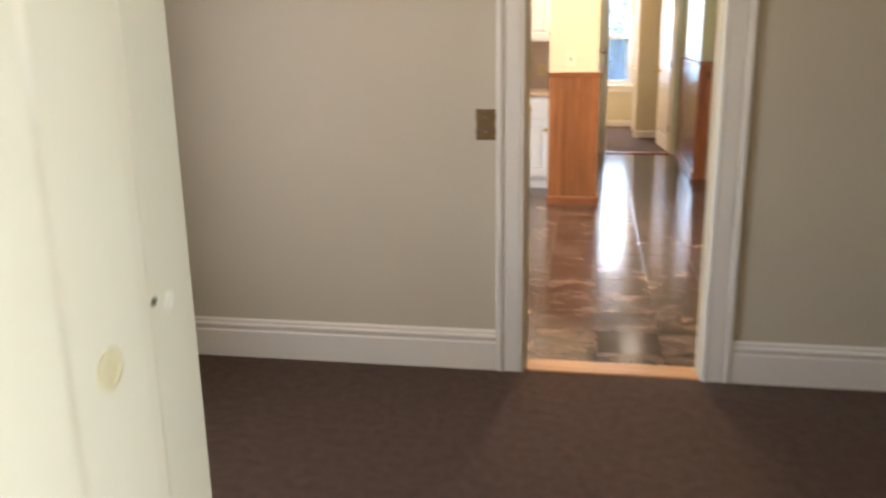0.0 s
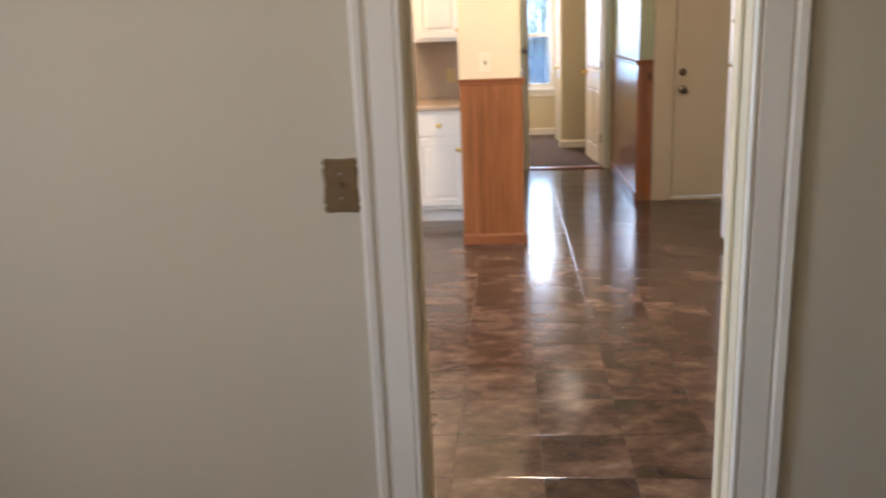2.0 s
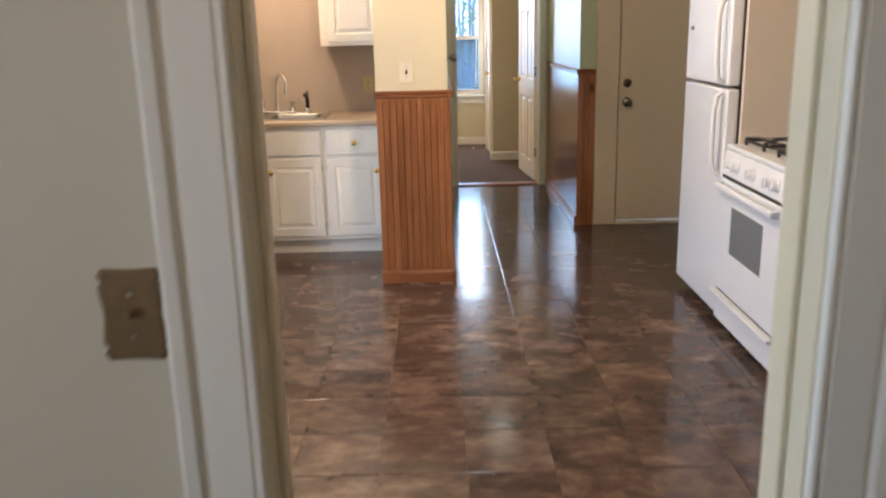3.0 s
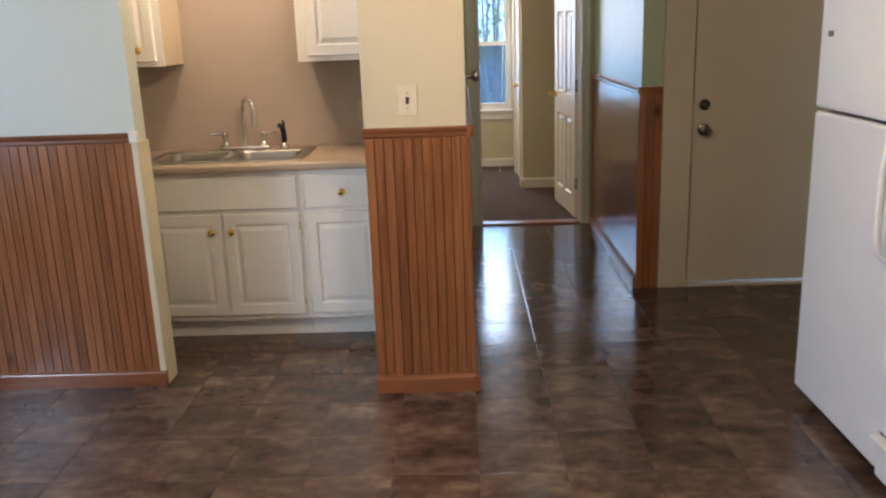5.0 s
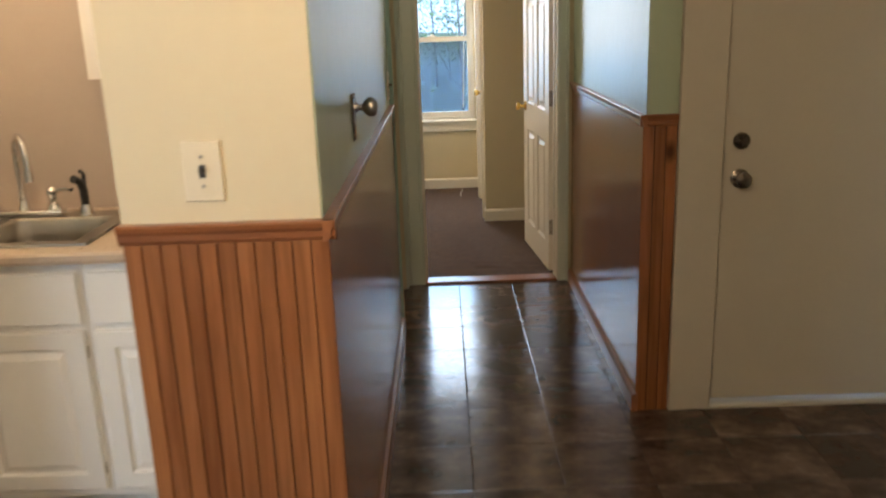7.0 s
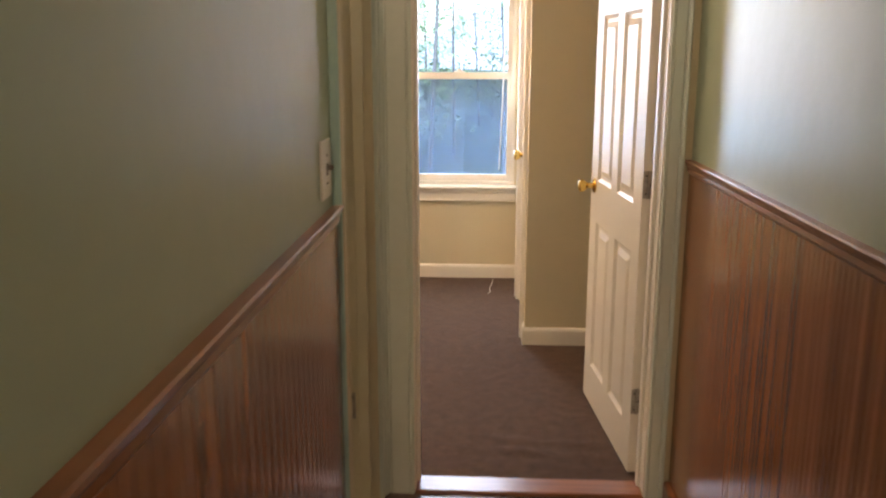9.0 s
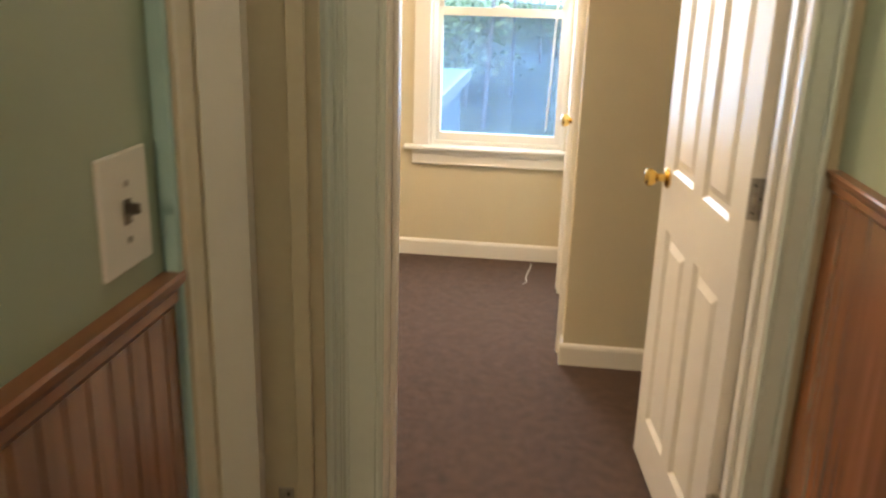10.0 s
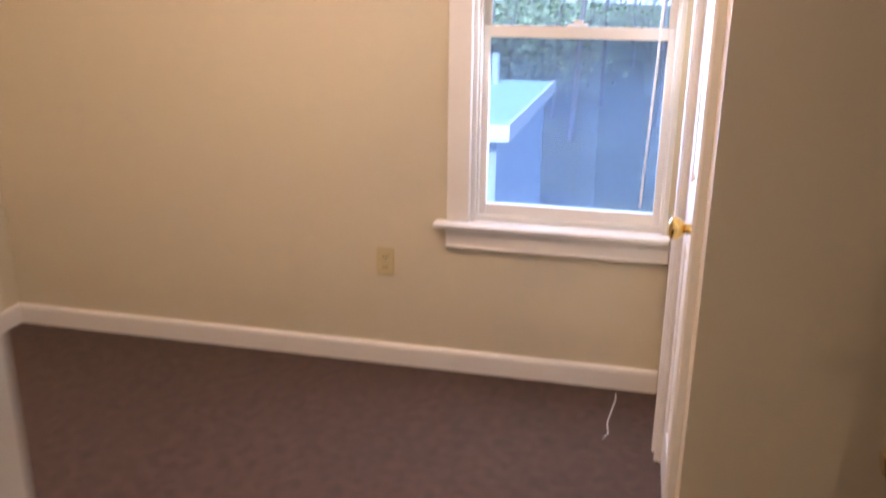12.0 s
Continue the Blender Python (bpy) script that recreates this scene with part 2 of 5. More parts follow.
M_DOORWHITE = material("white_door_paint", (0.80, 0.76, 0.68), (0.76, 0.72, 0.64), 0.32, scale=3, fine=70, mix=0.7, bump=0.1, bump_scale=60)
M_DOORDULL = material("dull_beige_door_paint", (0.52, 0.47, 0.38), (0.48, 0.43, 0.34), 0.5, scale=2, fine=60, mix=0.7, bump=0.1, bump_scale=60)
M_CAB = material("white_cabinet_paint", (0.80, 0.78, 0.75), (0.76, 0.74, 0.70), 0.35, scale=4, fine=60, mix=0.7, bump=0.06, bump_scale=80)
M_CABSIDE = material("warm_toned_cabinet_side", (0.72, 0.62, 0.48), (0.68, 0.58, 0.44), 0.45, scale=4, fine=60, mix=0.7, bump=0.06, bump_scale=80)
M_COUNTER = material("beige_laminate", (0.47, 0.375, 0.285), (0.42, 0.33, 0.25), 0.3, scale=60, fine=420, mix=0.6, bump=0.03, bump_scale=300)
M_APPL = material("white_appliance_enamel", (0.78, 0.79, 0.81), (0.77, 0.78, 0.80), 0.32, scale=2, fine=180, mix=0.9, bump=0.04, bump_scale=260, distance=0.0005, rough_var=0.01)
M_APPLSIDE = material("warm_toned_appliance_side", (0.66, 0.58, 0.48), (0.62, 0.54, 0.44), 0.4, scale=2, fine=180, mix=0.8, bump=0.12, bump_scale=260, distance=0.001)
M_BLACK = material("black_enamel_iron", (0.02, 0.02, 0.022), (0.012, 0.012, 0.012), 0.4, scale=30, fine=200, bump=0.1)
M_GASKET = material("dark_rubber_seal", (0.05, 0.048, 0.045), (0.03, 0.03, 0.03), 0.6, bump=0)
M_OVENGLASS = material("grey_oven_glass", (0.22, 0.23, 0.24), (0.19, 0.20, 0.21), 0.12, scale=3, fine=300, bump=0)
M_STEEL = material("brushed_stainless", (0.44, 0.42, 0.39), (0.40, 0.38, 0.35), 0.30, metal=1.0, scale=6, fine=300, mix=0.9, bump=0, rough_var=0.03)
M_CHROME = material("chrome", (0.80, 0.80, 0.82), (0.76, 0.76, 0.78), 0.08, metal=1.0, bump=0, rough_var=0.03)
M_BRASS = material("polished_brass", (0.83, 0.60, 0.20), (0.72, 0.48, 0.13), 0.14, metal=1.0, scale=20, bump=0, rough_var=0.05)
M_PEWTER = material("dark_antique_nickel", (0.20, 0.17, 0.14), (0.14, 0.12, 0.10), 0.28, metal=1.0, scale=30, bump=0)
M_HINGE = material("painted_steel_hinge", (0.50, 0.48, 0.44), (0.30, 0.27, 0.24), 0.38, metal=0.8, scale=60, bump=0.05)
M_PLATEBROWN = material("aged_bronze_plate", (0.235, 0.155, 0.075), (0.16, 0.10, 0.045), 0.42, metal=0.35, scale=40, fine=200, bump=0.1)
M_PLATE = material("ivory_switch_plate", (0.55, 0.46, 0.24), (0.50, 0.42, 0.21), 0.35, scale=20, bump=0)
M_PLATECREAM = material("cream_switch_plate", (0.74, 0.67, 0.51), (0.70, 0.63, 0.47), 0.35, scale=20, bump=0)
M_PLATEWHITE = material("white_switch_plate", (0.80, 0.77, 0.70), (0.77, 0.74, 0.67), 0.35, scale=20, bump=0)
M_FROST = material("frosted_glass_dome", (0.86, 0.84, 0.80), (0.82, 0.80, 0.76), 0.3, bump=0)
M_TILE = vinyl_tile()
M_GROUT = material("dark_floor_seam", (0.085, 0.052, 0.036), (0.06, 0.038, 0.026), 0.5, scale=40, bump=0.1)
M_CARPET = carpet_material()
M_PINE = wood("varnished_pine", (0.175, 0.060, 0.020), (0.345, 0.138, 0.050), rough=0.22, coat=0.5)
M_PINE_X = wood("varnished_pine_rail_x", (0.15, 0.050, 0.018), (0.30, 0.112, 0.041), along="x")
M_PINE_Y = wood("varnished_pine_rail_y", (0.15, 0.050, 0.018), (0.30, 0.112, 0.041), along="y")
M_SEAM = material("dark_wood_groove", (0.115, 0.041, 0.016), (0.085, 0.031, 0.012), 0.4, scale=40, bump=0.05)
M_OAK = wood("honey_oak_threshold", (0.34, 0.16, 0.06), (0.56, 0.31, 0.14), rough=0.3, along="x")
M_GLASS = glass_material()
M_SCREEN = screen_material()
M_DOME = glow_material("lit_glass_dome", (1.0, 0.80, 0.52), 0.6)
M_CORD = material("white_cord", (0.82, 0.80, 0.76), None, 0.6, bump=0)


# ---- builders ----
def origin(ob):
    p = Vector((0, 0, 0))
    while ob:
        p += ob.location
        ob = ob.parent
    return p


def part(name, bm, mat, parent=None, label="", smooth=False, local=False):
    """Links a bmesh, given in world metres unless local, as one mesh object under parent."""
    me = bpy.data.meshes.new(name)
    if parent and not local:
        bmesh.ops.translate(bm, verts=bm.verts, vec=-origin(parent))
    bmesh.ops.recalc_face_normals(bm, faces=bm.faces)
    if smooth:
        for f in bm.faces:
            f.smooth = True
    bm.to_mesh(me)
    bm.free()
    for m in mat if isinstance(mat, (list, tuple)) else [mat]:
        me.materials.append(m)
    ob = new(name, me)
    ob.parent = parent
    if label:
        ob["label"] = label
    if smooth:
        me.set_sharp_from_angle(angle=radians(38))
    return ob


def thing(name, base, label, category, group=""):
    e = new(name)
    e.empty_display_size = 0.1
    e.location = base
    return tagged(e, label, category, group)


def structure(ob, label, category):
    return tagged(ob, label, category, kind="structure")


def box(bm, x0, x1, y0, y1, z0, z1, bevel=0.0, seg=1):
    r = bmesh.ops.create_cube(bm, size=1.0)
    vs = r["verts"]
    for v in vs:
        v.co = Vector((x0 + (v.co.x + 0.5) * (x1 - x0), y0 + (v.co.y + 0.5) * (y1 - y0), z0 + (v.co.z + 0.5) * (z1 - z0)))
    if bevel:
        es = list({e for v in vs for e in v.link_edges})
        bmesh.ops.bevel(bm, geom=es, offset=bevel, segments=seg, affect="EDGES", profile=0.5)
    return vs


def boxes(*rows, bevel=0.0):
    bm = bmesh.new()
    for r in rows:
        box(bm, *r, bevel=bevel)
    return bm


def cyl(bm, p0, p1, r0, r1=None, seg=20, caps=True):
    p0, p1 = Vector(p0), Vector(p1)
    d = p1 - p0
    m = Matrix.Translation((p0 + p1) / 2) @ d.to_track_quat("Z", "Y").to_matrix().to_4x4()
    return bmesh.ops.create_cone(bm, cap_ends=caps, segments=seg, radius1=r0, radius2=r0 if r1 is None else r1, depth=d.length, matrix=m)["verts"]


def lathe(bm, profile, m, seg=24):
    """Turns a profile of (radius, height) round the z axis of m."""
    rings = []
    for r, z in profile:
        rings.append([bm.verts.new(m @ Vector((r * math.cos(2 * math.pi * i / seg), r * math.sin(2 * math.pi * i / seg), z))) for i in range(seg)])
    for a, b in zip(rings, rings[1:]):
        for i in range(seg):
            bm.faces.new((a[i], a[(i + 1) % seg], b[(i + 1) % seg], b[i]))
    bm.faces.new(rings[0][::-1])
    bm.faces.new(rings[-1])


def tube(bm, pts, r, seg=10):
    """A round bar through the points."""
    pts = [Vector(p) for p in pts]
    rings, up = [], None
    for i, p in enumerate(pts):
        d = (pts[min(i + 1, len(pts) - 1)] - pts[max(i - 1, 0)]).normalized()
        if up is None:
            up = d.orthogonal().normalized()
        up = (up - d * up.dot(d)).normalized()
        side = d.cross(up)
        rings.append([bm.verts.new(p + (up * math.cos(a) + side * math.sin(a)) * r) for a in (2 * math.pi * k / seg for k in range(seg))])
    for a, b in zip(rings, rings[1:]):
        for k in range(seg):
            bm.faces.new((a[k], a[(k + 1) % seg], b[(k + 1) % seg], b[k]))
    bm.faces.new(rings[0][::-1])
    bm.faces.new(rings[-1])


def extrude(bm, profile, start, u, v, along):
    """Runs a closed profile of (u, v) points from start along a vector."""
    start, u, v, along = Vector(start), Vector(u), Vector(v), Vector(along)
    a = [bm.verts.new(start + u * p + v * q) for p, q in profile]
    b = [bm.verts.new(w.co + along) for w in a]
    k = len(a)
    for i in range(k):
        bm.faces.new((a[i], a[(i + 1) % k], b[(i + 1) % k], b[i]))
    bm.faces.new(a[::-1])
    bm.faces.new(b)


CASING = [(0, 0), (0, 0.014), (0.004, 0.018), (0.010, 0.018), (0.013, 0.012), (0.016, 0.012), (0.019, 0.016), (0.077, 0.016),
          (0.081, 0.011), (0.086, 0.011), (0.091, 0.022), (0.108, 0.024), (0.115, 0.017), (0.115, 0)]


def casing_strip(bm, inner, out_dir, face_dir, width, z0, z1):
    """An upright moulded casing board. inner: the point at its inner edge on the wall face."""
    prof = [(p * width / 0.115, q) for p, q in CASING]
    extrude(bm, prof, (inner[0], inner[1], z0), out_dir, face_dir, (0, 0, z1 - z0))


def casing_head(bm, start, along, face_dir, width):
    prof = [(p * width / 0.115, q) for p, q in CASING]
    extrude(bm, prof, start, (0, 0, 1), face_dir, along)


BASE = [(0, 0), (0, 0.016), (0.135, 0.016), (0.142, 0.012), (0.150, 0.012), (0.158, 0.019), (0.168, 0.019), (0.176, 0.010), (0.186, 0.010), (0.192, 0.005), (0.196, 0)]
BASE_LOW = [(0, 0), (0, 0.013), (0.080, 0.013), (0.090, 0.010), (0.096, 0.004), (0.098, 0)]
RAIL = [(-0.042, 0), (-0.042, 0.012), (-0.034, 0.017), (-0.022, 0.017), (-0.014, 0.022), (-0.004, 0.025), (0.000, 0.022), (0, 0)]
WOODBASE = [(0, 0), (0, 0.024), (0.062, 0.024), (0.070, 0.020), (0.076, 0)]


def run(profile, p0, p1, face):
    """A moulding of (height, depth) from p0 to p1 on a wall whose face looks along face."""
    bm = bmesh.new()
    extrude(bm, profile, p0, (0, 0, 1), face, Vector(p1) - Vector(p0))
    return bm


def wall(name, mat, label, x0, x1, y0, y1, z1=2.44, openings=(), z0=0.0):
    """A wall of real thickness with openings (a, b, bottom, top) along its longer side."""
    along_x = (x1 - x0) > (y1 - y0)
    lo, hi = (x0, x1) if along_x else (y0, y1)
    bm = bmesh.new()

    def put(a, b, c, d):
        if b - a > 1e-4 and d - c > 1e-4:
            box(bm, a, b, y0, y1, c, d) if along_x else box(bm, x0, x1, a, b, c, d)

    at = lo
    for a, b, c, d in sorted(openings):
        put(at, a, z0, z1)
        put(a, b, z0, c)
        put(a, b, d, z1)
        at = b
    put(at, hi, z0, z1)
    return structure(part(name, bm, mat), label, "wall")


def knob_at(name, parent, p, axis, mat, r=0.027, length=0.055, label="", local=False):
    """A turned door knob with its rosette, standing out from p along axis."""
    m = Matrix.Translation(p) @ Vector(axis).to_track_quat("Z", "Y").to_matrix().to_4x4()
    bm = bmesh.new()
    k = r / 0.027
    lathe(bm, [(0.030 * k, 0), (0.031 * k, 0.004), (0.024 * k, 0.009), (0.012 * k, 0.013), (0.011 * k, length * 0.45), (0.020 * k, length * 0.58),
               (0.0265 * k, length * 0.74), (0.026 * k, length * 0.92), (0.018 * k, length), (0.001, length + 0.001)], m)
    return part(name, bm, mat, parent, label, smooth=True, local=local)


def wall_plate(name, base, face, mat, label, category="light switch", toggle=True, w=0.072, h=0.116, fancy=False, outlet=False, toggle_mat=None):
    """A switch or socket plate on a wall face. base: its centre on the wall."""
    face = Vector(face)
    u = Vector((0, 0, 1)).cross(face)
    t = thing(name, base, label, category)
    m = Matrix((u, face, Vector((0, 0, 1)))).transposed().to_4x4()
    bm = bmesh.new()
    if fancy:
        pts = []
        for a, b in ((0.5, -0.30), (0.43, -0.36), (0.5, -0.42), (0.42, -0.5), (0.12, -0.485), (-0.12, -0.485), (-0.42, -0.5), (-0.5, -0.42), (-0.43, -0.36), (-0.5, -0.30),
                     (-0.44, 0.0), (-0.5, 0.30), (-0.43, 0.36), (-0.5, 0.42), (-0.42, 0.5), (-0.12, 0.485), (0.12, 0.485), (0.42, 0.5), (0.5, 0.42), (0.43, 0.36), (0.5, 0.30), (0.44, 0.0)):
            pts.append((a * w, b * h))
        low = [bm.verts.new((x, 0, z)) for x, z in pts]
        mid = [bm.verts.new((x, 0.004, z)) for x, z in pts]
        top = [bm.verts.new((x * 0.9, 0.007, z * 0.94)) for x, z in pts]
        for a, b in ((low, mid), (mid, top)):
            for i in range(len(pts)):
                bm.faces.new((a[i], a[(i + 1) % len(pts)], b[(i + 1) % len(pts)], b[i]))
        bm.faces.new(top)
        bm.faces.new(low[::-1])
    else:
        box(bm, -w / 2, w / 2, 0.0, 0.006, -h / 2, h / 2, bevel=0.0025, seg=2)
    bm.transform(m)
    part("plate", bm, mat, t, local=True)
    if outlet:
        for dz in (-0.021, 0.021):
            bm = bmesh.new()
            box(bm, -0.016, 0.016, 0.005, 0.0085, dz - 0.014, dz + 0.014, bevel=0.004, seg=2)
            bm.transform(m)
            socket = part("socket", bm, mat, t, local=True)
            bm = boxes((-0.008, -0.005, 0.0083, 0.0092, dz - 0.005, dz + 0.005), (0.005, 0.008, 0.0083, 0.0092, dz - 0.005, dz + 0.005), (-0.002, 0.002, 0.0083, 0.0092, dz - 0.011, dz - 0.007))
            bm.transform(m)
            part("slots", bm, M_GASKET, socket, "dark socket slots", local=True)
    if toggle:
        bm = boxes((-0.006, 0.006, 0.005, 0.0080, -0.013, 0.013))
        bm.transform(m)
        part("toggle_slot", bm, toggle_mat or mat, t, local=True)
        bm = bmesh.new()
        box(bm, -0.004, 0.004, 0.006, 0.020, -0.002, 0.009, bevel=0.0015)
        bm.transform(m)
        part("toggle", bm, toggle_mat or mat, t, local=True)
    for dz in ((-0.030, 0.030) if not outlet else (0.0,)):
        bm = bmesh.new()
        cyl(bm, m @ Vector((0, 0.004, dz)), m @ Vector((0, 0.0085, dz)), 0.0035, seg=10)
        part("screw", bm, M_HINGE, t, local=True)
    return t


def six_panel_door(name, w, h, m, label, knob_mat, knob_side=1, knobs=(1, -1), knob_z=0.93):
    """A moulded six-panel door: hinge edge at x = 0, thickness along y, bottom at z = 0 of the pose m."""
    t = thing(name, (0, 0, 0), label, "door")
    t.matrix_world = m
    T = 0.018
    st, mid = 0.105, 0.085
    rails = [(0, 0.165), (0.785, 0.955), (1.60, 1.70), (h - 0.11, h)]
    bm = bmesh.new()
    pw = (w - 2 * st - mid) / 2
    cols = [(st, st + pw), (st + pw + mid, w - st)]
    for a, b in ((0, st), (st + pw, st + pw + mid), (w - st, w)):
        box(bm, a, b, -T, T, 0, h)
    for a, b in rails:
        for c, d in cols:
            box(bm, c, d, -T, T, a, b)
    part("frame", bm, M_DOORWHITE, t, local=True)
    for (za, zb) in ((0.165, 0.785), (0.955, 1.60), (1.70, h - 0.11)):
        for a, b in cols:
            bm = bmesh.new()
            for s in (1, -1):
                outer = [(a, za), (b, za), (b, zb), (a, zb)]
                steps = [(0.0, T), (0.012, T - 0.011), (0.026, T - 0.011), (0.048, T - 0.002)]
                prev = None
                for inset, y in steps:
                    ring = [bm.verts.new((min(max(x, a + inset), b - inset), s * y, min(max(z, za + inset), zb - inset))) for x, z in outer]
                    if prev:
                        for i in range(4):
                            bm.faces.new((prev[i], prev[(i + 1) % 4], ring[(i + 1) % 4], ring[i]))
                    prev = ring
                bm.faces.new(prev)
            part("panel", bm, M_DOORWHITE, t, local=True)
    kx = w - 0.062
    for s in knobs:
        knob_at("knob", t, (kx, s * T, knob_z), (0, s, 0), knob_mat, length=0.068, label="polished brass knob", local=True)
    return t


def hinge(parent, x, y, z, wx, wy):
    """Two leaves with their screws and a knuckle, in the local space of parent."""
    bm = bmesh.new()
    box(bm, x - wx / 2, x + wx / 2, y - wy / 2, y + wy / 2, z - 0.045, z + 0.045)
    cyl(bm, (x, y, z - 0.046), (x, y, z + 0.046), 0.006, seg=10)
    h = part("hinge", bm, M_HINGE, parent, "worn steel hinge", local=True)
    for dz, dy in ((-0.03, 0.006), (0.0, -0.006), (0.03, 0.006)):
        bm = bmesh.new()
        s = -1 if wx < wy else 1
        cyl(bm, (x + s * wx / 2, y + dy, z + dz), (x + s * (wx / 2 + 0.0012), y + dy, z + dz), 0.004, seg=10)
        part("screw", bm, M_GASKET, h, local=True)
    return h


# ---- the large structure ----
H = 2.44
bm = boxes((-1.95, 2.75, -2.75, 3.30, -0.12, 0.006))
structure(part("floor_living", bm, M_CARPET), "dark brown cut-pile carpet floor", "carpet")
bm = bmesh.new()
NX, NY = 150, 130
grid = [[bm.verts.new(Vector((x, y, 0.013 * math.exp(-((x - 0.98) / 0.22) ** 2 - ((y - 10.40) / 0.10) ** 2) * (0.5 + 0.5 * math.sin(62 * y + 7 * x)) * (0.6 + 0.4 * math.sin(23 * x + 9 * y)) if y > 10.2 else 0.0)) + Vector((0, 0, 0.006)))
         for y in [10.135 + (2.915 * j / NY) ** 1.35 / 2.915 ** 0.35 for j in range(NY + 1)]] for x in [-1.95 + 4.70 * i / NX for i in range(NX + 1)]]
for i in range(NX):
    for j in range(NY):
        bm.faces.new((grid[i][j], grid[i + 1][j], grid[i + 1][j + 1], grid[i][j + 1]))
structure(part("floor_bedroom", bm, M_CARPET, smooth=True), "brown cut-pile bedroom carpet with ripples at the door", "carpet")
bm = boxes((-3.35, 2.75, 3.30, 10.135, -0.12, -0.004))
floor_kitchen = structure(part("floor_kitchen", bm, M_GROUT), "brown slate-look vinyl tile floor with a high gloss", "tile floor")
bm = boxes((-1.5, 0.40, 8.40, 10.05, -0.003, 0.004))
structure(part("floor_side_room", bm, M_TRIM_OLD), "pale cream sheet vinyl beyond the side door", "floor")
bm = boxes((-3.5, 2.9, -2.9, 13.1, H, H + 0.12))
structure(part("ceiling", bm, M_CEIL), "flat white painted ceiling", "ceiling")

# living room
wall("wall_living_west", M_GREIGE, "greige painted living room wall with a window", -1.875, -1.735, -2.75, 3.40, openings=[(1.275, 2.240, 0.585, 2.02)])
wall("wall_living_east", M_GREIGE, "greige painted living room wall", 2.60, 2.74, 0.206, 3.26)
wall("wall_living_north", M_GREIGE, "greige painted wall with a cased doorway to the kitchen", -1.735, 2.74, 3.26, 3.40, openings=[(0.100, 0.905, 0, 2.07)])
wall("wall_living_south", M_GREIGE, "greige painted wall with the entry doorway", -1.735, 2.74, -0.14, 0.206, openings=[(0.115, 0.925, 0, 2.07)])
wall("wall_entry_south", M_GREIGE, "plain painted entry wall", -1.735, 2.74, -2.74, -2.60)
wall("wall_entry_east", M_GREIGE, "painted entry wall with an added, unseen window", 2.60, 2.74, -2.60, -0.14, openings=[(-1.5, -0.3, 0.75, 2.05)])

# kitchen and hall
wall("wall_kitchen_west", M_WALLCOOL, "pale painted kitchen wall with a window", -3.34, -3.20, 3.26, 8.40, openings=[(3.95, 5.15, 0.9, 2.1)])
wall("wall_kitchen_south", M_CREAM, "cream kitchen wall beside the doorway", -3.20, -1.875, 3.26, 3.40)
wall("wall_partition", M_WALLCOOL, "pale stub wall tinted blue-green for window light, with pine wainscot", -3.20, -0.945, 7.124, 7.235)
wall("wall_sink", M_SPLASH, "taupe painted wall behind the sink", -3.20, 0.023, 8.26, 8.40)
wall("wall_pillar", M_CREAM, "cream painted end of the thick wall between kitchen and hall", 0.026, 0.434, 6.996, 9.30)
wall("wall_hall_west", M_SAGE, "pale sage glossy painted hall wall", 0.434, 0.438, 7.000, 9.30)
wall("wall_side_door", M_SAGE, "short hall wall with the side doorway", 0.30, 0.438, 9.30, 10.06, openings=[(9.385, 9.985, 0, 2.05)])
wall("wall_hall_east", M_SAGE, "pale sage glossy painted hall wall", 1.418, 1.53, 8.47, 10.06)
wall("wall_hall_end", M_TAN, "wall with the bedroom doorway", -1.835, 2.60, 10.06, 10.19, openings=[(0.536, 1.342, 0, 2.06)])
wall("wall_back_door", M_SAGE, "pale sage kitchen wall with the back door", 1.418, 2.74, 8.360, 8.47, openings=[(1.690, 2.565, 0, 2.06)])
wall("wall_stove", M_CREAM, "cream painted wall behind the stove and refrigerator", 2.50, 2.62, 5.03, 8.336)
wall("wall_panelled", M_SEAM, "wall faced with varnished pine boards", 1.632, 2.62, 3.40, 5.02)
wall("wall_side_room_south", M_TRIM_OLD, "plain side room wall", -1.5, 0.023, 8.40, 8.45)
wall("wall_side_room_west", M_TRIM_OLD, "plain side room wall", -1.55, -1.5, 8.40, 10.06)

# bedroom
wall("wall_bedroom_north", M_TAN, "tan painted bedroom wall with a window", -1.835, 2.60, 12.90, 13.04, openings=[(0.245, 0.970, 0.625, 2.04)])
wall("wall_bedroom_west", M_TAN, "tan painted bedroom wall", -1.975, -1.835, 10.06, 13.04)
wall("wall_bedroom_east", M_TAN, "tan painted bedroom wall", 2.50, 2.60, 10.19, 12.90)
wall("wall_closet_front", M_TAN, "tan painted closet wall", 0.993, 2.50, 11.575, 11.675)
wall("wall_closet_side", M_TAN, "closet wall with a narrow door", 0.993, 1.075, 11.675, 12.90, openings=[(11.74, 12.40, 0, 2.05)])


# ---- trim ----
def baseboard(name, p0, p1, face, profile=BASE, mat=M_TRIM, label="tall white moulded baseboard"):
    return structure(part(name, run(profile, p0, p1, face), mat), label, "baseboard")


baseboard("baseboard_living_west", (-1.735, 0.206, 0), (-1.735, 3.26, 0), (1, 0, 0))
baseboard("baseboard_living_north_a", (-1.735, 3.26, 0), (-0.008, 3.26, 0), (0, -1, 0))
baseboard("baseboard_living_north_b", (1.012, 3.26, 0), (2.60, 3.26, 0), (0, -1, 0))
baseboard("baseboard_living_south", (-1.735, 0.206, 0), (0.010, 0.206, 0), (0, 1, 0))
LOW = dict(profile=BASE_LOW, label="low white painted baseboard")
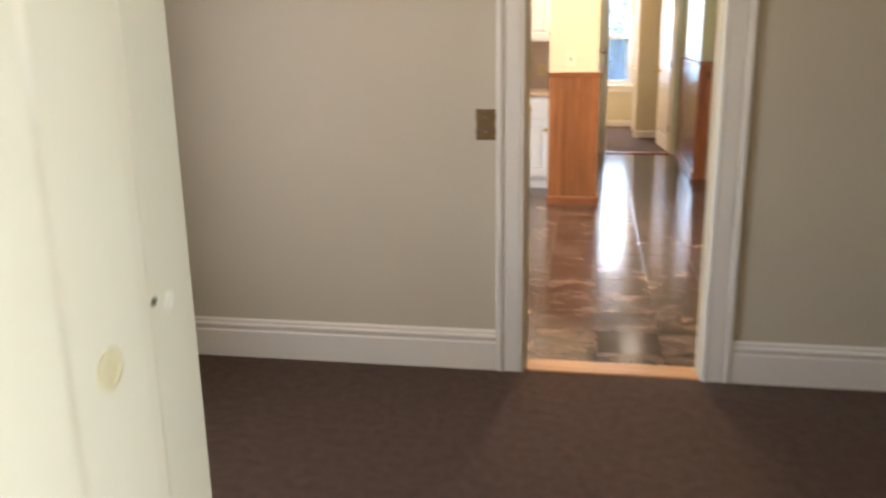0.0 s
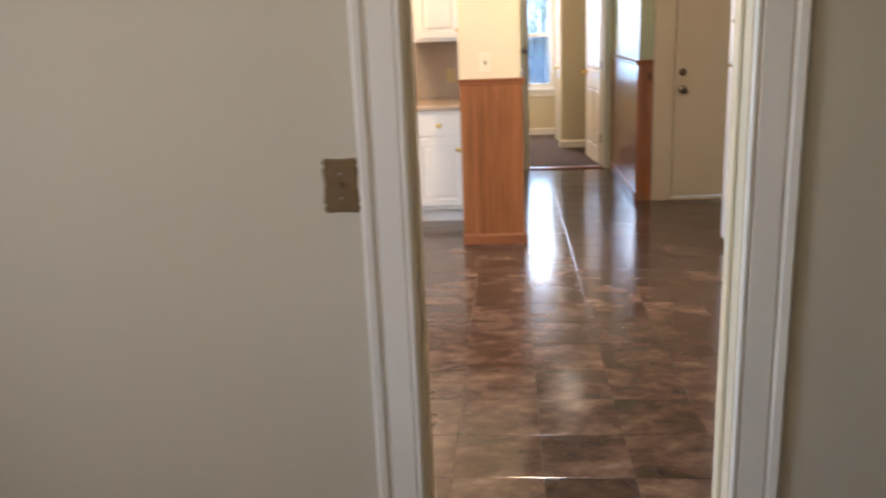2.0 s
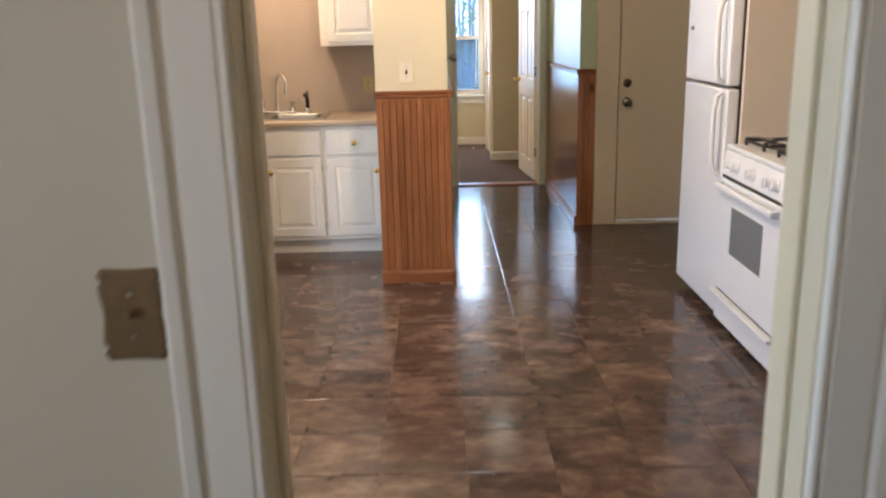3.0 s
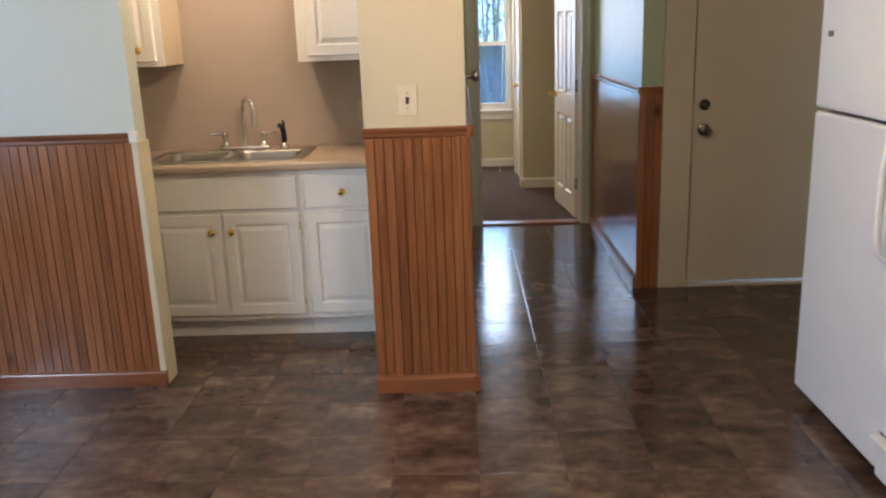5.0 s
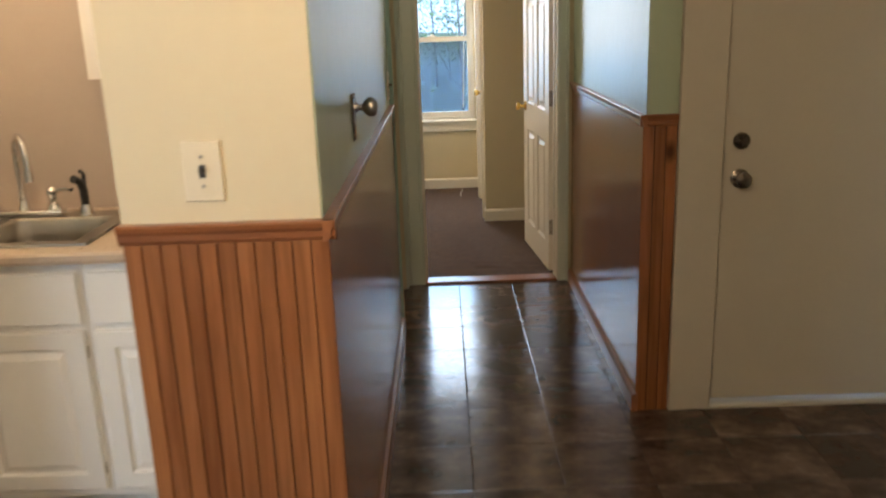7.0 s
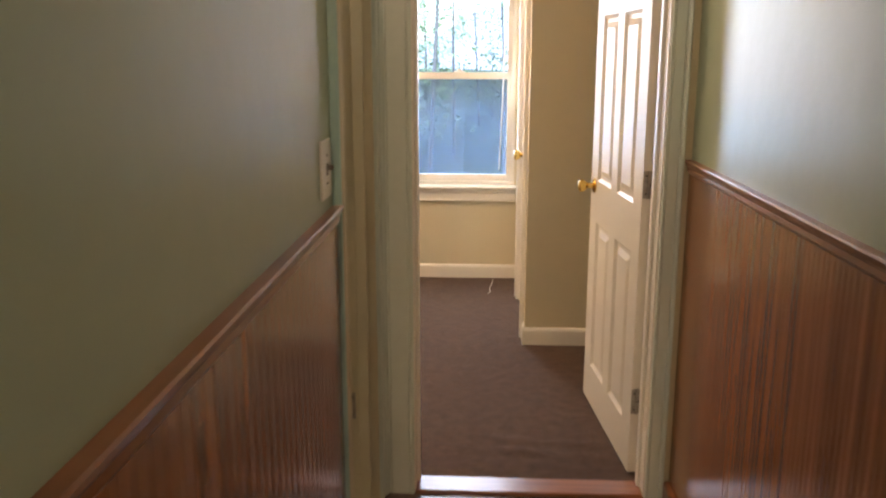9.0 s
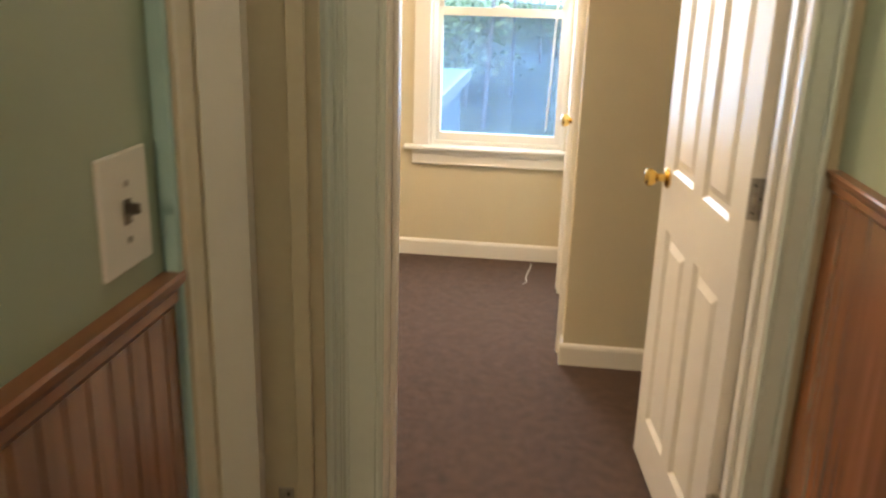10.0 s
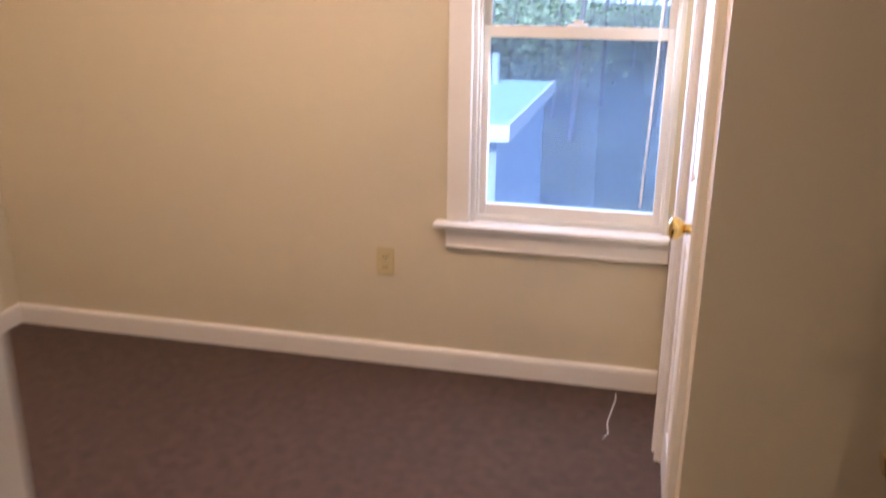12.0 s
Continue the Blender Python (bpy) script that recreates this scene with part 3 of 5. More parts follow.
baseboard("baseboard_bedroom_north", (-1.835, 12.90, 0), (0.985, 12.90, 0), (0, -1, 0), **LOW)
baseboard("baseboard_bedroom_west", (-1.835, 10.19, 0), (-1.835, 12.90, 0), (1, 0, 0), **LOW)
baseboard("baseboard_closet_front", (0.980, 11.575, 0), (2.50, 11.575, 0), (0, -1, 0), **LOW)
baseboard("baseboard_closet_side", (0.993, 11.575, 0), (0.993, 11.665, 0), (-1, 0, 0), **LOW)
baseboard("baseboard_bedroom_south", (-1.835, 10.19, 0), (0.45, 10.19, 0), (0, 1, 0), **LOW)


def jamb_set(name, label, x0, x1, y0, y1, h, axis="x", mat=M_TRIM, stop_at=None, stop=0.035, deep=0.011):
    """Lining of a doorway: two side jambs, a head and the stop strips. axis: the way along the wall."""
    bm = bmesh.new()
    t = 0.018
    if axis == "x":
        rows = [(x0 - t, x0, y0, y1, 0, h), (x1, x1 + t, y0, y1, 0, h), (x0 - t, x1 + t, y0, y1, h, h + t)]
        s = stop_at or (y0 + y1) / 2
        rows += [(x0, x0 + deep, s, s + stop, 0, h), (x1 - deep, x1, s, s + stop, 0, h)]
    else:
        rows = [(x0, x1, y0 - t, y0, 0, h), (x0, x1, y1, y1 + t, 0, h), (x0, x1, y0 - t, y1 + t, h, h + t)]
        s = stop_at or (x0 + x1) / 2
        rows += [(s, s + stop, y0, y0 + deep, 0, h), (s, s + stop, y1 - deep, y1, 0, h)]
    for r in rows:
        box(bm, *r, bevel=min(0.002 if deep < 0.012 else 0.006, 0.006), seg=1 if deep < 0.012 else 3)
    return structure(part(name, bm, mat, smooth=deep > 0.012), label, "door frame")


# doorway between living room and kitchen
jamb_set("trim_kitchen_doorway_jamb", "aged cream painted door lining", 0.118, 0.887, 3.256, 3.404, 2.05, mat=M_TRIM_OLD, stop_at=3.315)
for side, (ix, out) in enumerate(((0.113, -1), (0.892, 1))):
    bm = bmesh.new()
    casing_strip(bm, (ix, 3.26), (out, 0, 0), (0, -1, 0), 0.118, 0, 2.06)
    structure(part("trim_kitchen_doorway_casing_" + "ab"[side], bm, M_TRIM), "white fluted door casing", "door casing")
    bm = bmesh.new()
    casing_strip(bm, (ix, 3.40), (out, 0, 0), (0, 1, 0), 0.118, 0, 2.06)
    structure(part("trim_kitchen_doorway_casing_" + "cd"[side], bm, M_TRIM_OLD), "aged white fluted door casing", "door casing")
bm = bmesh.new()
casing_head(bm, (-0.005, 3.26, 2.06), (1.015, 0, 0), (0, -1, 0), 0.118)
structure(part("trim_kitchen_doorway_head", bm, M_TRIM), "white fluted door head casing", "door casing")
bm = boxes((0.118, 0.887, 3.262, 3.395, -0.004, 0.012), bevel=0.005)
structure(part("trim_kitchen_threshold", bm, M_OAK), "honey-coloured oak threshold strip", "threshold")

# entry doorway beside which the walk starts
ENTRY = [(-0.018, -0.144), (-0.018, 0.211), (-0.002, 0.211), (0, 0.209), (0, 0.150), (-0.003, 0.147), (-0.003, 0.143), (0.0080, 0.1425), (0.0140, 0.138), (0.0170, 0.130), (0.018, 0.118), (0.018, 0.052), (0.014, 0.049), (0.014, 0.045),
         (0.0250, 0.0445), (0.0310, 0.040), (0.0340, 0.030), (0.0346, 0.018), (0.035, 0.004), (0.035, -0.144)]
bm = bmesh.new()
extrude(bm, ENTRY, (0.135, 0, 0), (1, 0, 0), (0, 1, 0), (0, 0, 2.05))
extrude(bm, ENTRY, (0.905, 0, 0), (-1, 0, 0), (0, 1, 0), (0, 0, 2.05))
box(bm, 0.117, 0.923, -0.144, 0.211, 2.05, 2.068)
structure(part("trim_entry_jamb", bm, M_TRIM), "thickly painted white entry door lining with old screw holes", "door frame")
for side, (ix, out) in enumerate(((0.131, -1), (0.909, 1))):
    bm = bmesh.new()
    casing_strip(bm, (ix, 0.206), (out, 0, 0), (0, 1, 0), 0.118, 0, 2.06)
    casing_strip(bm, (ix, -0.14), (out, 0, 0), (0, -1, 0), 0.118, 0, 2.06)
    structure(part("trim_entry_casing_" + "ab"[side], bm, M_TRIM), "white fluted door casing", "door casing")

# bedroom doorway
jamb_set("trim_bedroom_jamb", "white painted bedroom door lining", 0.556, 1.327, 10.055, 10.195, 2.04, stop_at=10.11)
for side, (ix, out, w) in enumerate(((0.552, -1, 0.112), (1.332, 1, 0.060))):
    bm = bmesh.new()
    casing_strip(bm, (ix, 10.06), (out, 0, 0), (0, -1, 0), w, 0, 2.05)
    structure(part("trim_bedroom_casing_" + "ab"[side], bm, M_TRIM_COOLLIT), "fluted door casing tinted grey-green for cool light", "door casing")
    bm = bmesh.new()
    casing_strip(bm, (ix, 10.19), (out, 0, 0), (0, 1, 0), 0.106, 0, 2.05)
    structure(part("trim_bedroom_casing_" + "cd"[side], bm, M_TRIM), "white fluted door casing", "door casing")
bm = bmesh.new()
casing_head(bm, (0.440, 10.06, 2.05), (0.952, 0, 0), (0, -1, 0), 0.106)
structure(part("trim_bedroom_head", bm, M_TRIM), "white door head casing", "door casing")
bm = boxes((0.556, 1.327, 10.045, 10.150, -0.004, 0.014), bevel=0.005)
structure(part("trim_bedroom_threshold", bm, M_PINE_X), "varnished pine threshold strip", "threshold")

# side doorway in the hall
jamb_set("trim_side_jamb", "cream painted side door lining", 0.296, 0.442, 9.395, 9.975, 2.04, axis="y", mat=M_TRIM_OLD, stop_at=0.380)
for z in (0.35, 1.72):
    bm = boxes((0.334, 0.368, 9.9722, 9.9755, z - 0.045, z + 0.045), bevel=0.001)
    leaf = part("hinge", bm, M_HINGE, bpy.data.objects["trim_side_jamb"], "worn steel hinge leaf")
    for dz, dx in ((-0.03, 0.006), (0.0, -0.006), (0.03, 0.006)):
        bm = bmesh.new()
        cyl(bm, (0.351 + dx, 9.9722, z + dz), (0.351 + dx, 9.9708, z + dz), 0.004, seg=10)
        part("screw", bm, M_GASKET, leaf)
bm = bmesh.new()
casing_strip(bm, (0.438, 9.390), (0, -1, 0), (1, 0, 0), 0.082, 0, 2.05)
structure(part("trim_side_casing_a", bm, M_TRIM_OLD), "aged cream painted door casing", "door casing")
bm = boxes((0.438, 0.459, 9.296, 9.3065, 0, 2.13), bevel=0.002)
structure(part("trim_side_casing_edge", bm, M_TEAL), "pale teal edge strip of the side door casing", "door casing")
bm = bmesh.new()
casing_strip(bm, (0.438, 9.980), (0, 1, 0), (1, 0, 0), 0.062, 0, 2.05)
structure(part("trim_side_casing_b", bm, M_TRIM_COOLLIT), "narrow door casing tinted grey-green for cool light", "door casing")

# back door trim
bm = bmesh.new()
box(bm, 1.533, 1.698, 8.334, 8.362, 0, 2.20, bevel=0.004)
structure(part("trim_back_door_casing", bm, M_DOORDULL), "wide flat dull white door casing", "door casing")
bm = boxes((1.70, 2.70, 8.336, 8.362, 2.055, 2.20), (2.56, 2.70, 8.336, 8.362, 0, 2.05), bevel=0.004)
structure(part("trim_back_door_head", bm, M_DOORDULL), "flat dull white door head casing", "door casing")
bm = boxes((1.698, 2.56, 8.337, 8.46, -0.004, 0.018), bevel=0.006)
structure(part("trim_back_door_threshold", bm, M_DOORDULL), "dull painted back door threshold", "threshold")


# ---- pine wainscot ----
def rail_run(name, p0, p1, face, mat):
    return structure(part(name, run(RAIL, p0, p1, face), mat), "varnished pine chair rail", "chair rail")


def wood_base(name, p0, p1, face, mat):
    return structure(part(name, run(WOODBASE, p0, p1, face), mat), "varnished pine baseboard", "baseboard")


rail_run("trim_rail_pillar", (0.020, 6.996, 1.135), (0.464, 6.996, 1.135), (0, -1, 0), M_PINE_X)
rail_run("trim_rail_hall_west", (0.438, 6.971, 1.135), (0.438, 9.305, 1.135), (1, 0, 0), M_PINE_Y)
rail_run("trim_rail_hall_east", (1.418, 8.335, 1.160), (1.418, 10.040, 1.153), (-1, 0, 0), M_PINE_Y)
rail_run("trim_rail_corner", (1.393, 8.360, 1.160), (1.532, 8.360, 1.160), (0, -1, 0), M_PINE_X)
rail_run("trim_rail_partition", (-3.20, 7.124, 1.135), (-0.960, 7.124, 1.135), (0, -1, 0), M_PINE_X)
wood_base("baseboard_pillar", (0.022, 6.990, 0), (0.466, 6.990, 0), (0, -1, 0), M_PINE_X)
wood_base("baseboard_hall_west", (0.442, 6.966, 0), (0.442, 9.305, 0), (1, 0, 0), M_PINE_Y)
wood_base("baseboard_hall_east", (1.414, 8.340, 0), (1.414, 10.040, 0), (-1, 0, 0), M_PINE_Y)
wood_base("baseboard_partition", (-3.20, 7.122, 0), (-0.935, 7.122, 0), (0, -1, 0), M_PINE_X)

# ---- windows ----
def double_hung(name, label, c, axis, width, z0, z1, mid, outward, depth, screen=False):
    """A double-hung window in an opening. c: middle of the opening at the room face; axis: along the wall; outward: out of the room."""
    w = structure(new(name), label, "window")
    w.location = (c[0], c[1], z0)
    ax, ow = Vector(axis), Vector(outward)
    m = Matrix((ax, ow, Vector((0, 0, 1)))).transposed().to_4x4()
    hw, hh = width / 2, z1 - z0

    def add(nm, mat, rows, parent, bevel=0.002, lab=""):
        b = bmesh.new()
        for r in rows:
            box(b, *r, bevel=bevel)
        b.transform(m)
        return part(nm, b, mat, parent, lab, local=True)

    add("window_frame", M_TRIM, [(-hw, -hw + 0.018, 0.0, depth, 0, hh), (hw - 0.018, hw, 0.0, depth, 0, hh), (-hw, hw, 0.0, depth, hh - 0.018, hh), (-hw, hw, 0.03, depth, 0, 0.02),
                                 (-hw + 0.018, -hw + 0.028, 0.012, 0.034, 0.02, hh), (hw - 0.028, hw - 0.018, 0.012, 0.034, 0.02, hh)], w)
    mz = mid - z0
    s = 0.034
    low = add("lower_sash", M_TRIM, [(-hw + 0.019, -hw + 0.019 + s, 0.036, 0.062, 0.021, mz + 0.022), (hw - 0.019 - s, hw - 0.019, 0.036, 0.062, 0.021, mz + 0.022),
                                     (-hw + 0.019 + s, hw - 0.019 - s, 0.036, 0.062, 0.021, 0.065), (-hw + 0.019 + s, hw - 0.019 - s, 0.036, 0.062, mz - 0.020, mz + 0.022)], w)
    up = add("upper_sash", M_TRIM, [(-hw + 0.019, -hw + 0.019 + s, 0.066, 0.092, mz - 0.020, hh - 0.02), (hw - 0.019 - s, hw - 0.019, 0.066, 0.092, mz - 0.020, hh - 0.02),
                                    (-hw + 0.019 + s, hw - 0.019 - s, 0.066, 0.092, mz - 0.020, mz + 0.018), (-hw + 0.019 + s, hw - 0.019 - s, 0.066, 0.092, hh - 0.06, hh - 0.02)], w)
    a = add("pane", M_GLASS, [(-hw + 0.05, hw - 0.05, 0.048, 0.051, 0.06, mz - 0.015)], low, 0, "clear glass pane tinted blue for cool daylight")
    b2 = add("pane", M_GLASS, [(-hw + 0.05, hw - 0.05, 0.078, 0.081, mz + 0.015, hh - 0.055)], up, 0, "clear glass pane tinted blue for cool daylight")
    a.visible_shadow = b2.visible_shadow = False
    add("sash_lock", M_PLATEWHITE, [(-0.035, 0.035, 0.020, 0.046, mz + 0.022, mz + 0.032), (-0.014, 0.018, 0.022, 0.042, mz + 0.032, mz + 0.044)], low, 0.003, "white sash lock")
    if screen:
        sc = add("insect_screen", M_SCREEN, [(-hw + 0.03, hw - 0.03, 0.100, 0.1015, 0.02, mz)], w, 0, "insect screen with blue haze in its colour")
        sc.visible_shadow = False
    return w


double_hung("window_1", "white double-hung bedroom window above a painted sill", (0.6075, 12.90), (1, 0, 0), 0.725, 0.635, 2.04, 1.335, (0, 1, 0), 0.14, screen=True)
double_hung("window_2", "white double-hung living room window", (-1.735, 1.7575), (0, -1, 0), 0.965, 0.595, 2.02, 1.31, (-1, 0, 0), 0.14)
double_hung("window_3", "white double-hung kitchen window", (-3.20, 4.55), (0, -1, 0), 1.20, 0.91, 2.10, 1.5, (-1, 0, 0), 0.14)
# Added window, out of view, that gives the entry fill light an opening.
double_hung("window_4", "unseen white double-hung window added to light the entry", (2.60, -0.9), (0, 1, 0), 1.20, 0.76, 2.05, 1.4, (1, 0, 0), 0.14)

# bedroom window trim
bm = boxes((0.157, 0.245, 12.880, 12.90, 0.635, 2.05), bevel=0.003)
structure(part("trim_window_bedroom_a", bm, M_TRIM), "flat white window casing", "window casing")
bm = boxes((0.157, 0.985, 12.880, 12.90, 2.05, 2.14), bevel=0.003)
structure(part("trim_window_bedroom_b", bm, M_TRIM), "flat white window head casing", "window casing")
bm = boxes((0.109, 0.985, 12.845, 12.935, 0.610, 0.634), bevel=0.006)
structure(part("trim_window_bedroom_sill", bm, M_TRIM), "thickly painted white window sill", "window sill")
bm = boxes((0.155, 0.985, 12.878, 12.90, 0.529, 0.609), (0.155, 0.985, 12.868, 12.8775, 0.588, 0.609), (0.155, 0.985, 12.872, 12.8775, 0.530, 0.542), bevel=0.003)
structure(part("trim_window_bedroom_apron", bm, M_TRIM), "white painted window apron", "window apron")
# living room window trim
bm = boxes((-1.735, -1.713, 2.240, 2.340, 0.600, 2.05), (-1.735, -1.713, 1.175, 1.275, 0.600, 2.05), (-1.735, -1.713, 1.175, 2.340, 2.05, 2.15), bevel=0.004)
structure(part("trim_window_living", bm, M_TRIM), "white window casing", "window casing")
bm = boxes((-1.80, -1.690, 1.125, 2.390, 0.570, 0.595), bevel=0.006)
structure(part("trim_window_living_sill", bm, M_TRIM), "white window sill", "window sill")
bm = boxes((-1.735, -1.715, 1.175, 2.335, 0.490, 0.569), bevel=0.003)
structure(part("trim_window_living_apron", bm, M_TRIM), "white window apron", "window apron")

# ---- doors ----
hx, hy = 1.318, 10.212
ang = math.degrees(math.atan2(10.945 - hy, 1.243 - hx))
bedroom_door = six_panel_door("bedroom_door", 0.735, 2.02, pose(hx, hy, 0.014, 0, 0, ang), "white six-panel door standing open into the bedroom", M_BRASS)
for z in (0.27, 1.035, 1.80):
    hinge(bedroom_door, -0.002, 0.0, z, 0.003, 0.034)
side_door = six_panel_door("side_door", 0.57, 2.02, pose(0.305, 9.955, 0.012, 0, 0, 180), "white six-panel side door standing open", M_BRASS)
for z in (0.25, 1.75):
    hinge(side_door, -0.004, 0.0, z, 0.003, 0.034)
closet_door = six_panel_door("closet_door", 0.62, 2.02, pose(1.015, 12.385, 0.012, 0, 0, -90), "narrow white closed closet door with a brass knob", M_BRASS, knobs=(-1,), knob_z=0.945)
jamb_set("trim_closet_jamb", "white closet door lining", 0.989, 1.08, 11.757, 12.392, 2.04, axis="y", stop_at=1.04)
for side, (iy, out) in enumerate(((11.752, -1), (12.397, 1))):
    bm = bmesh.new()
    casing_strip(bm, (0.993, iy), (0, out, 0), (-1, 0, 0), 0.075, 0, 2.05)
    structure(part("trim_closet_casing_" + "ab"[side], bm, M_TRIM), "white closet door casing", "door casing")

back_door = thing("back_door", (1.705, 8.365, 0.03), "plain flat dull beige back door, closed", "door")
bm = boxes((1.706, 2.552, 8.366, 8.408, 0.030, 2.045), bevel=0.003)
part("slab", bm, M_DOORDULL, back_door)
bm = boxes((1.6985, 1.7055, 8.368, 8.41, 0.026, 2.05), (2.5525, 2.5600, 8.368, 8.41, 0.026, 2.05))
structure(part("trim_back_door_seal", bm, M_GASKET), "dark weather strip of the back door", "weather strip")
knob_at("knob", back_door, (1.769, 8.366, 0.915), (0, -1, 0), M_PEWTER, r=0.030, length=0.060, label="dark antique nickel knob")
bm = bmesh.new()
lathe(bm, [(0.031, 0), (0.031, 0.008), (0.027, 0.014), (0.016, 0.016), (0.015, 0.022), (0.001, 0.023)], Matrix.Translation((1.769, 8.366, 1.052)) @ Vector((0, -1, 0)).to_track_quat("Z", "Y").to_matrix().to_4x4())
part("deadbolt", bm, M_PEWTER, back_door, "dark antique nickel deadbolt", smooth=True)

# ---- kitchen ----
def raised_front(bm, x0, x1, z0, z1, y, frame=0.052, t=0.019):
    """A cabinet door front that looks along -y: frame and raised field."""
    outer = [(x0, z0), (x1, z0), (x1, z1), (x0, z1)]
    steps = [(0, y), (0, y - t + 0.003), (0.003, y - t), (frame, y - t), (frame + 0.005, y - t + 0.011), (frame + 0.014, y - t + 0.011), (frame + 0.034, y - t + 0.001)]
    prev = None
    for inset, yy in steps:
        ring = [bm.verts.new((min(max(x, x0 + inset), x1 - inset), yy, min(max(z, z0 + inset), z1 - inset))) for x, z in outer]
        if prev:
            for i in range(4):
                bm.faces.new((prev[i], prev[(i + 1) % 4], ring[(i + 1) % 4], ring[i]))
        else:
            bm.faces.new(ring[::-1])
        prev = ring
    bm.faces.new(prev)


def cabinet_knob(parent, x, y, z):
    return knob_at("knob", parent, (x, y, z), (0, -1, 0), M_BRASS, r=0.015, length=0.026, label="small brass knob")


YF = 7.680
def base_cabinet(label, x0, x1, drawer, doors, drawer_knob=True, yf=YF):
    c = thing("base_cabinet", ((x0 + x1) / 2, 7.95, 0), label, "kitchen cabinet", "base cabinets of the sink run")
    part("face_frame", boxes((x0, x1, yf, yf + 0.02, 0.105, 0.868)), M_CAB, c)
    part("side_panel", boxes((x0, x0 + 0.016, yf + 0.02, 8.255, 0.105, 0.868)), M_CAB, c)
    part("side_panel", boxes((x1 - 0.016, x1, yf + 0.02, 8.255, 0.105, 0.868)), M_CAB, c)
    part("bottom", boxes((x0 + 0.016, x1 - 0.016, yf + 0.02, 8.255, 0.105, 0.125)), M_CAB, c)
    bm = boxes((x0, x1, yf + 0.06, 8.25, 0.0, 0.104))
    part("toe_kick", bm, M_CAB, c)
    bm = bmesh.new()
    box(bm, drawer[0], drawer[1], yf - 0.019, yf, 0.680, 0.840, bevel=0.005, seg=2)
    d = part("drawer_front", bm, M_CAB, c)
    if drawer_knob:
        cabinet_knob(d, (drawer[0] + drawer[1]) / 2, yf - 0.019, 0.757)
    for a, b, kx in doors:
        bm = bmesh.new()
        raised_front(bm, a, b, 0.135, 0.658, yf)
        d = part("door", bm, M_CAB, c)
        cabinet_knob(d, kx, yf - 0.019, 0.570)
        hx2 = a - 0.002 if kx > (a + b) / 2 else b + 0.002
        for z in (0.20, 0.59):
            bm = bmesh.new()
            cyl(bm, (hx2, yf - 0.004, z - 0.018), (hx2, yf - 0.004, z + 0.018), 0.003, seg=8)
            part("hinge", bm, M_HINGE, d)
    return c


base_cabinet("white painted sink base cabinet with two raised-panel doors", -1.195, -0.385, (-1.170, -0.400), [(-1.170, -0.795, -0.835), (-0.778, -0.400, -0.738)], drawer_knob=False)
base_cabinet("white painted drawer base cabinet beside the pillar", -0.383, 0.018, (-0.365, 0.005), [(-0.365, 0.005, -0.035)])
base_cabinet("white painted base cabinet in shade", -1.660, -1.200, (-1.640, -1.230), [(-1.640, -1.230, -1.270)], yf=7.73)

counter = thing("countertop", (-0.8, 7.95, 0.87), "beige laminate countertop with a rolled front edge", "countertop")
SX0, SX1, SY0, SY1 = -1.185, -0.375, 7.715, 8.165
bm = boxes((-1.70, SX0 + 0.02, 7.650, 8.258, 0.870, 0.908), (SX1 - 0.02, 0.021, 7.650, 8.258, 0.870, 0.908), (SX0 + 0.02, SX1 - 0.02, 7.650, SY0 + 0.02, 0.870, 0.908), (SX0 + 0.02, SX1 - 0.02, SY1 - 0.02, 8.258, 0.870, 0.908))
part("top", bm, M_COUNTER, counter)
bm = bmesh.new()
extrude(bm, [(0, 0), (0.012, 0.004), (0.016, 0.014), (0.016, 0.030), (0.010, 0.037), (0, 0.038)], (-1.70, 7.650, 0.870), (0, -1, 0), (0, 0, 1), (1.721, 0, 0))
part("edge", bm, M_COUNTER, counter)

sink = thing("kitchen_sink", (-0.78, 7.94, 0.905), "double-bowl stainless steel drop-in sink", "sink")
bm = bmesh.new()
xs = [SX0, SX0 + 0.045, -0.800, -0.765, SX1 - 0.045, SX1]
ys = [SY0, SY0 + 0.035, SY1 - 0.085, SY1]
rim = [[bm.verts.new((x, y, 0.916)) for y in ys] for x in xs]
for i in range(5):
    for j in range(3):
        if not (j == 1 and i in (1, 3)):
            bm.faces.new((rim[i][j], rim[i + 1][j], rim[i + 1][j + 1], rim[i][j + 1]))
per = [(SX0, SY0), (SX1, SY0), (SX1, SY1), (SX0, SY1)]
a = [bm.verts.new((x, y, 0.916)) for x, y in per]
b = [bm.verts.new((x + (-0.004 if x == SX0 else 0.004), y + (-0.004 if y == SY0 else 0.004), 0.909)) for x, y in per]
for i in range(4):
    bm.faces.new((a[i], a[(i + 1) % 4], b[(i + 1) % 4], b[i]))
part("rim", bm, M_STEEL, sink)
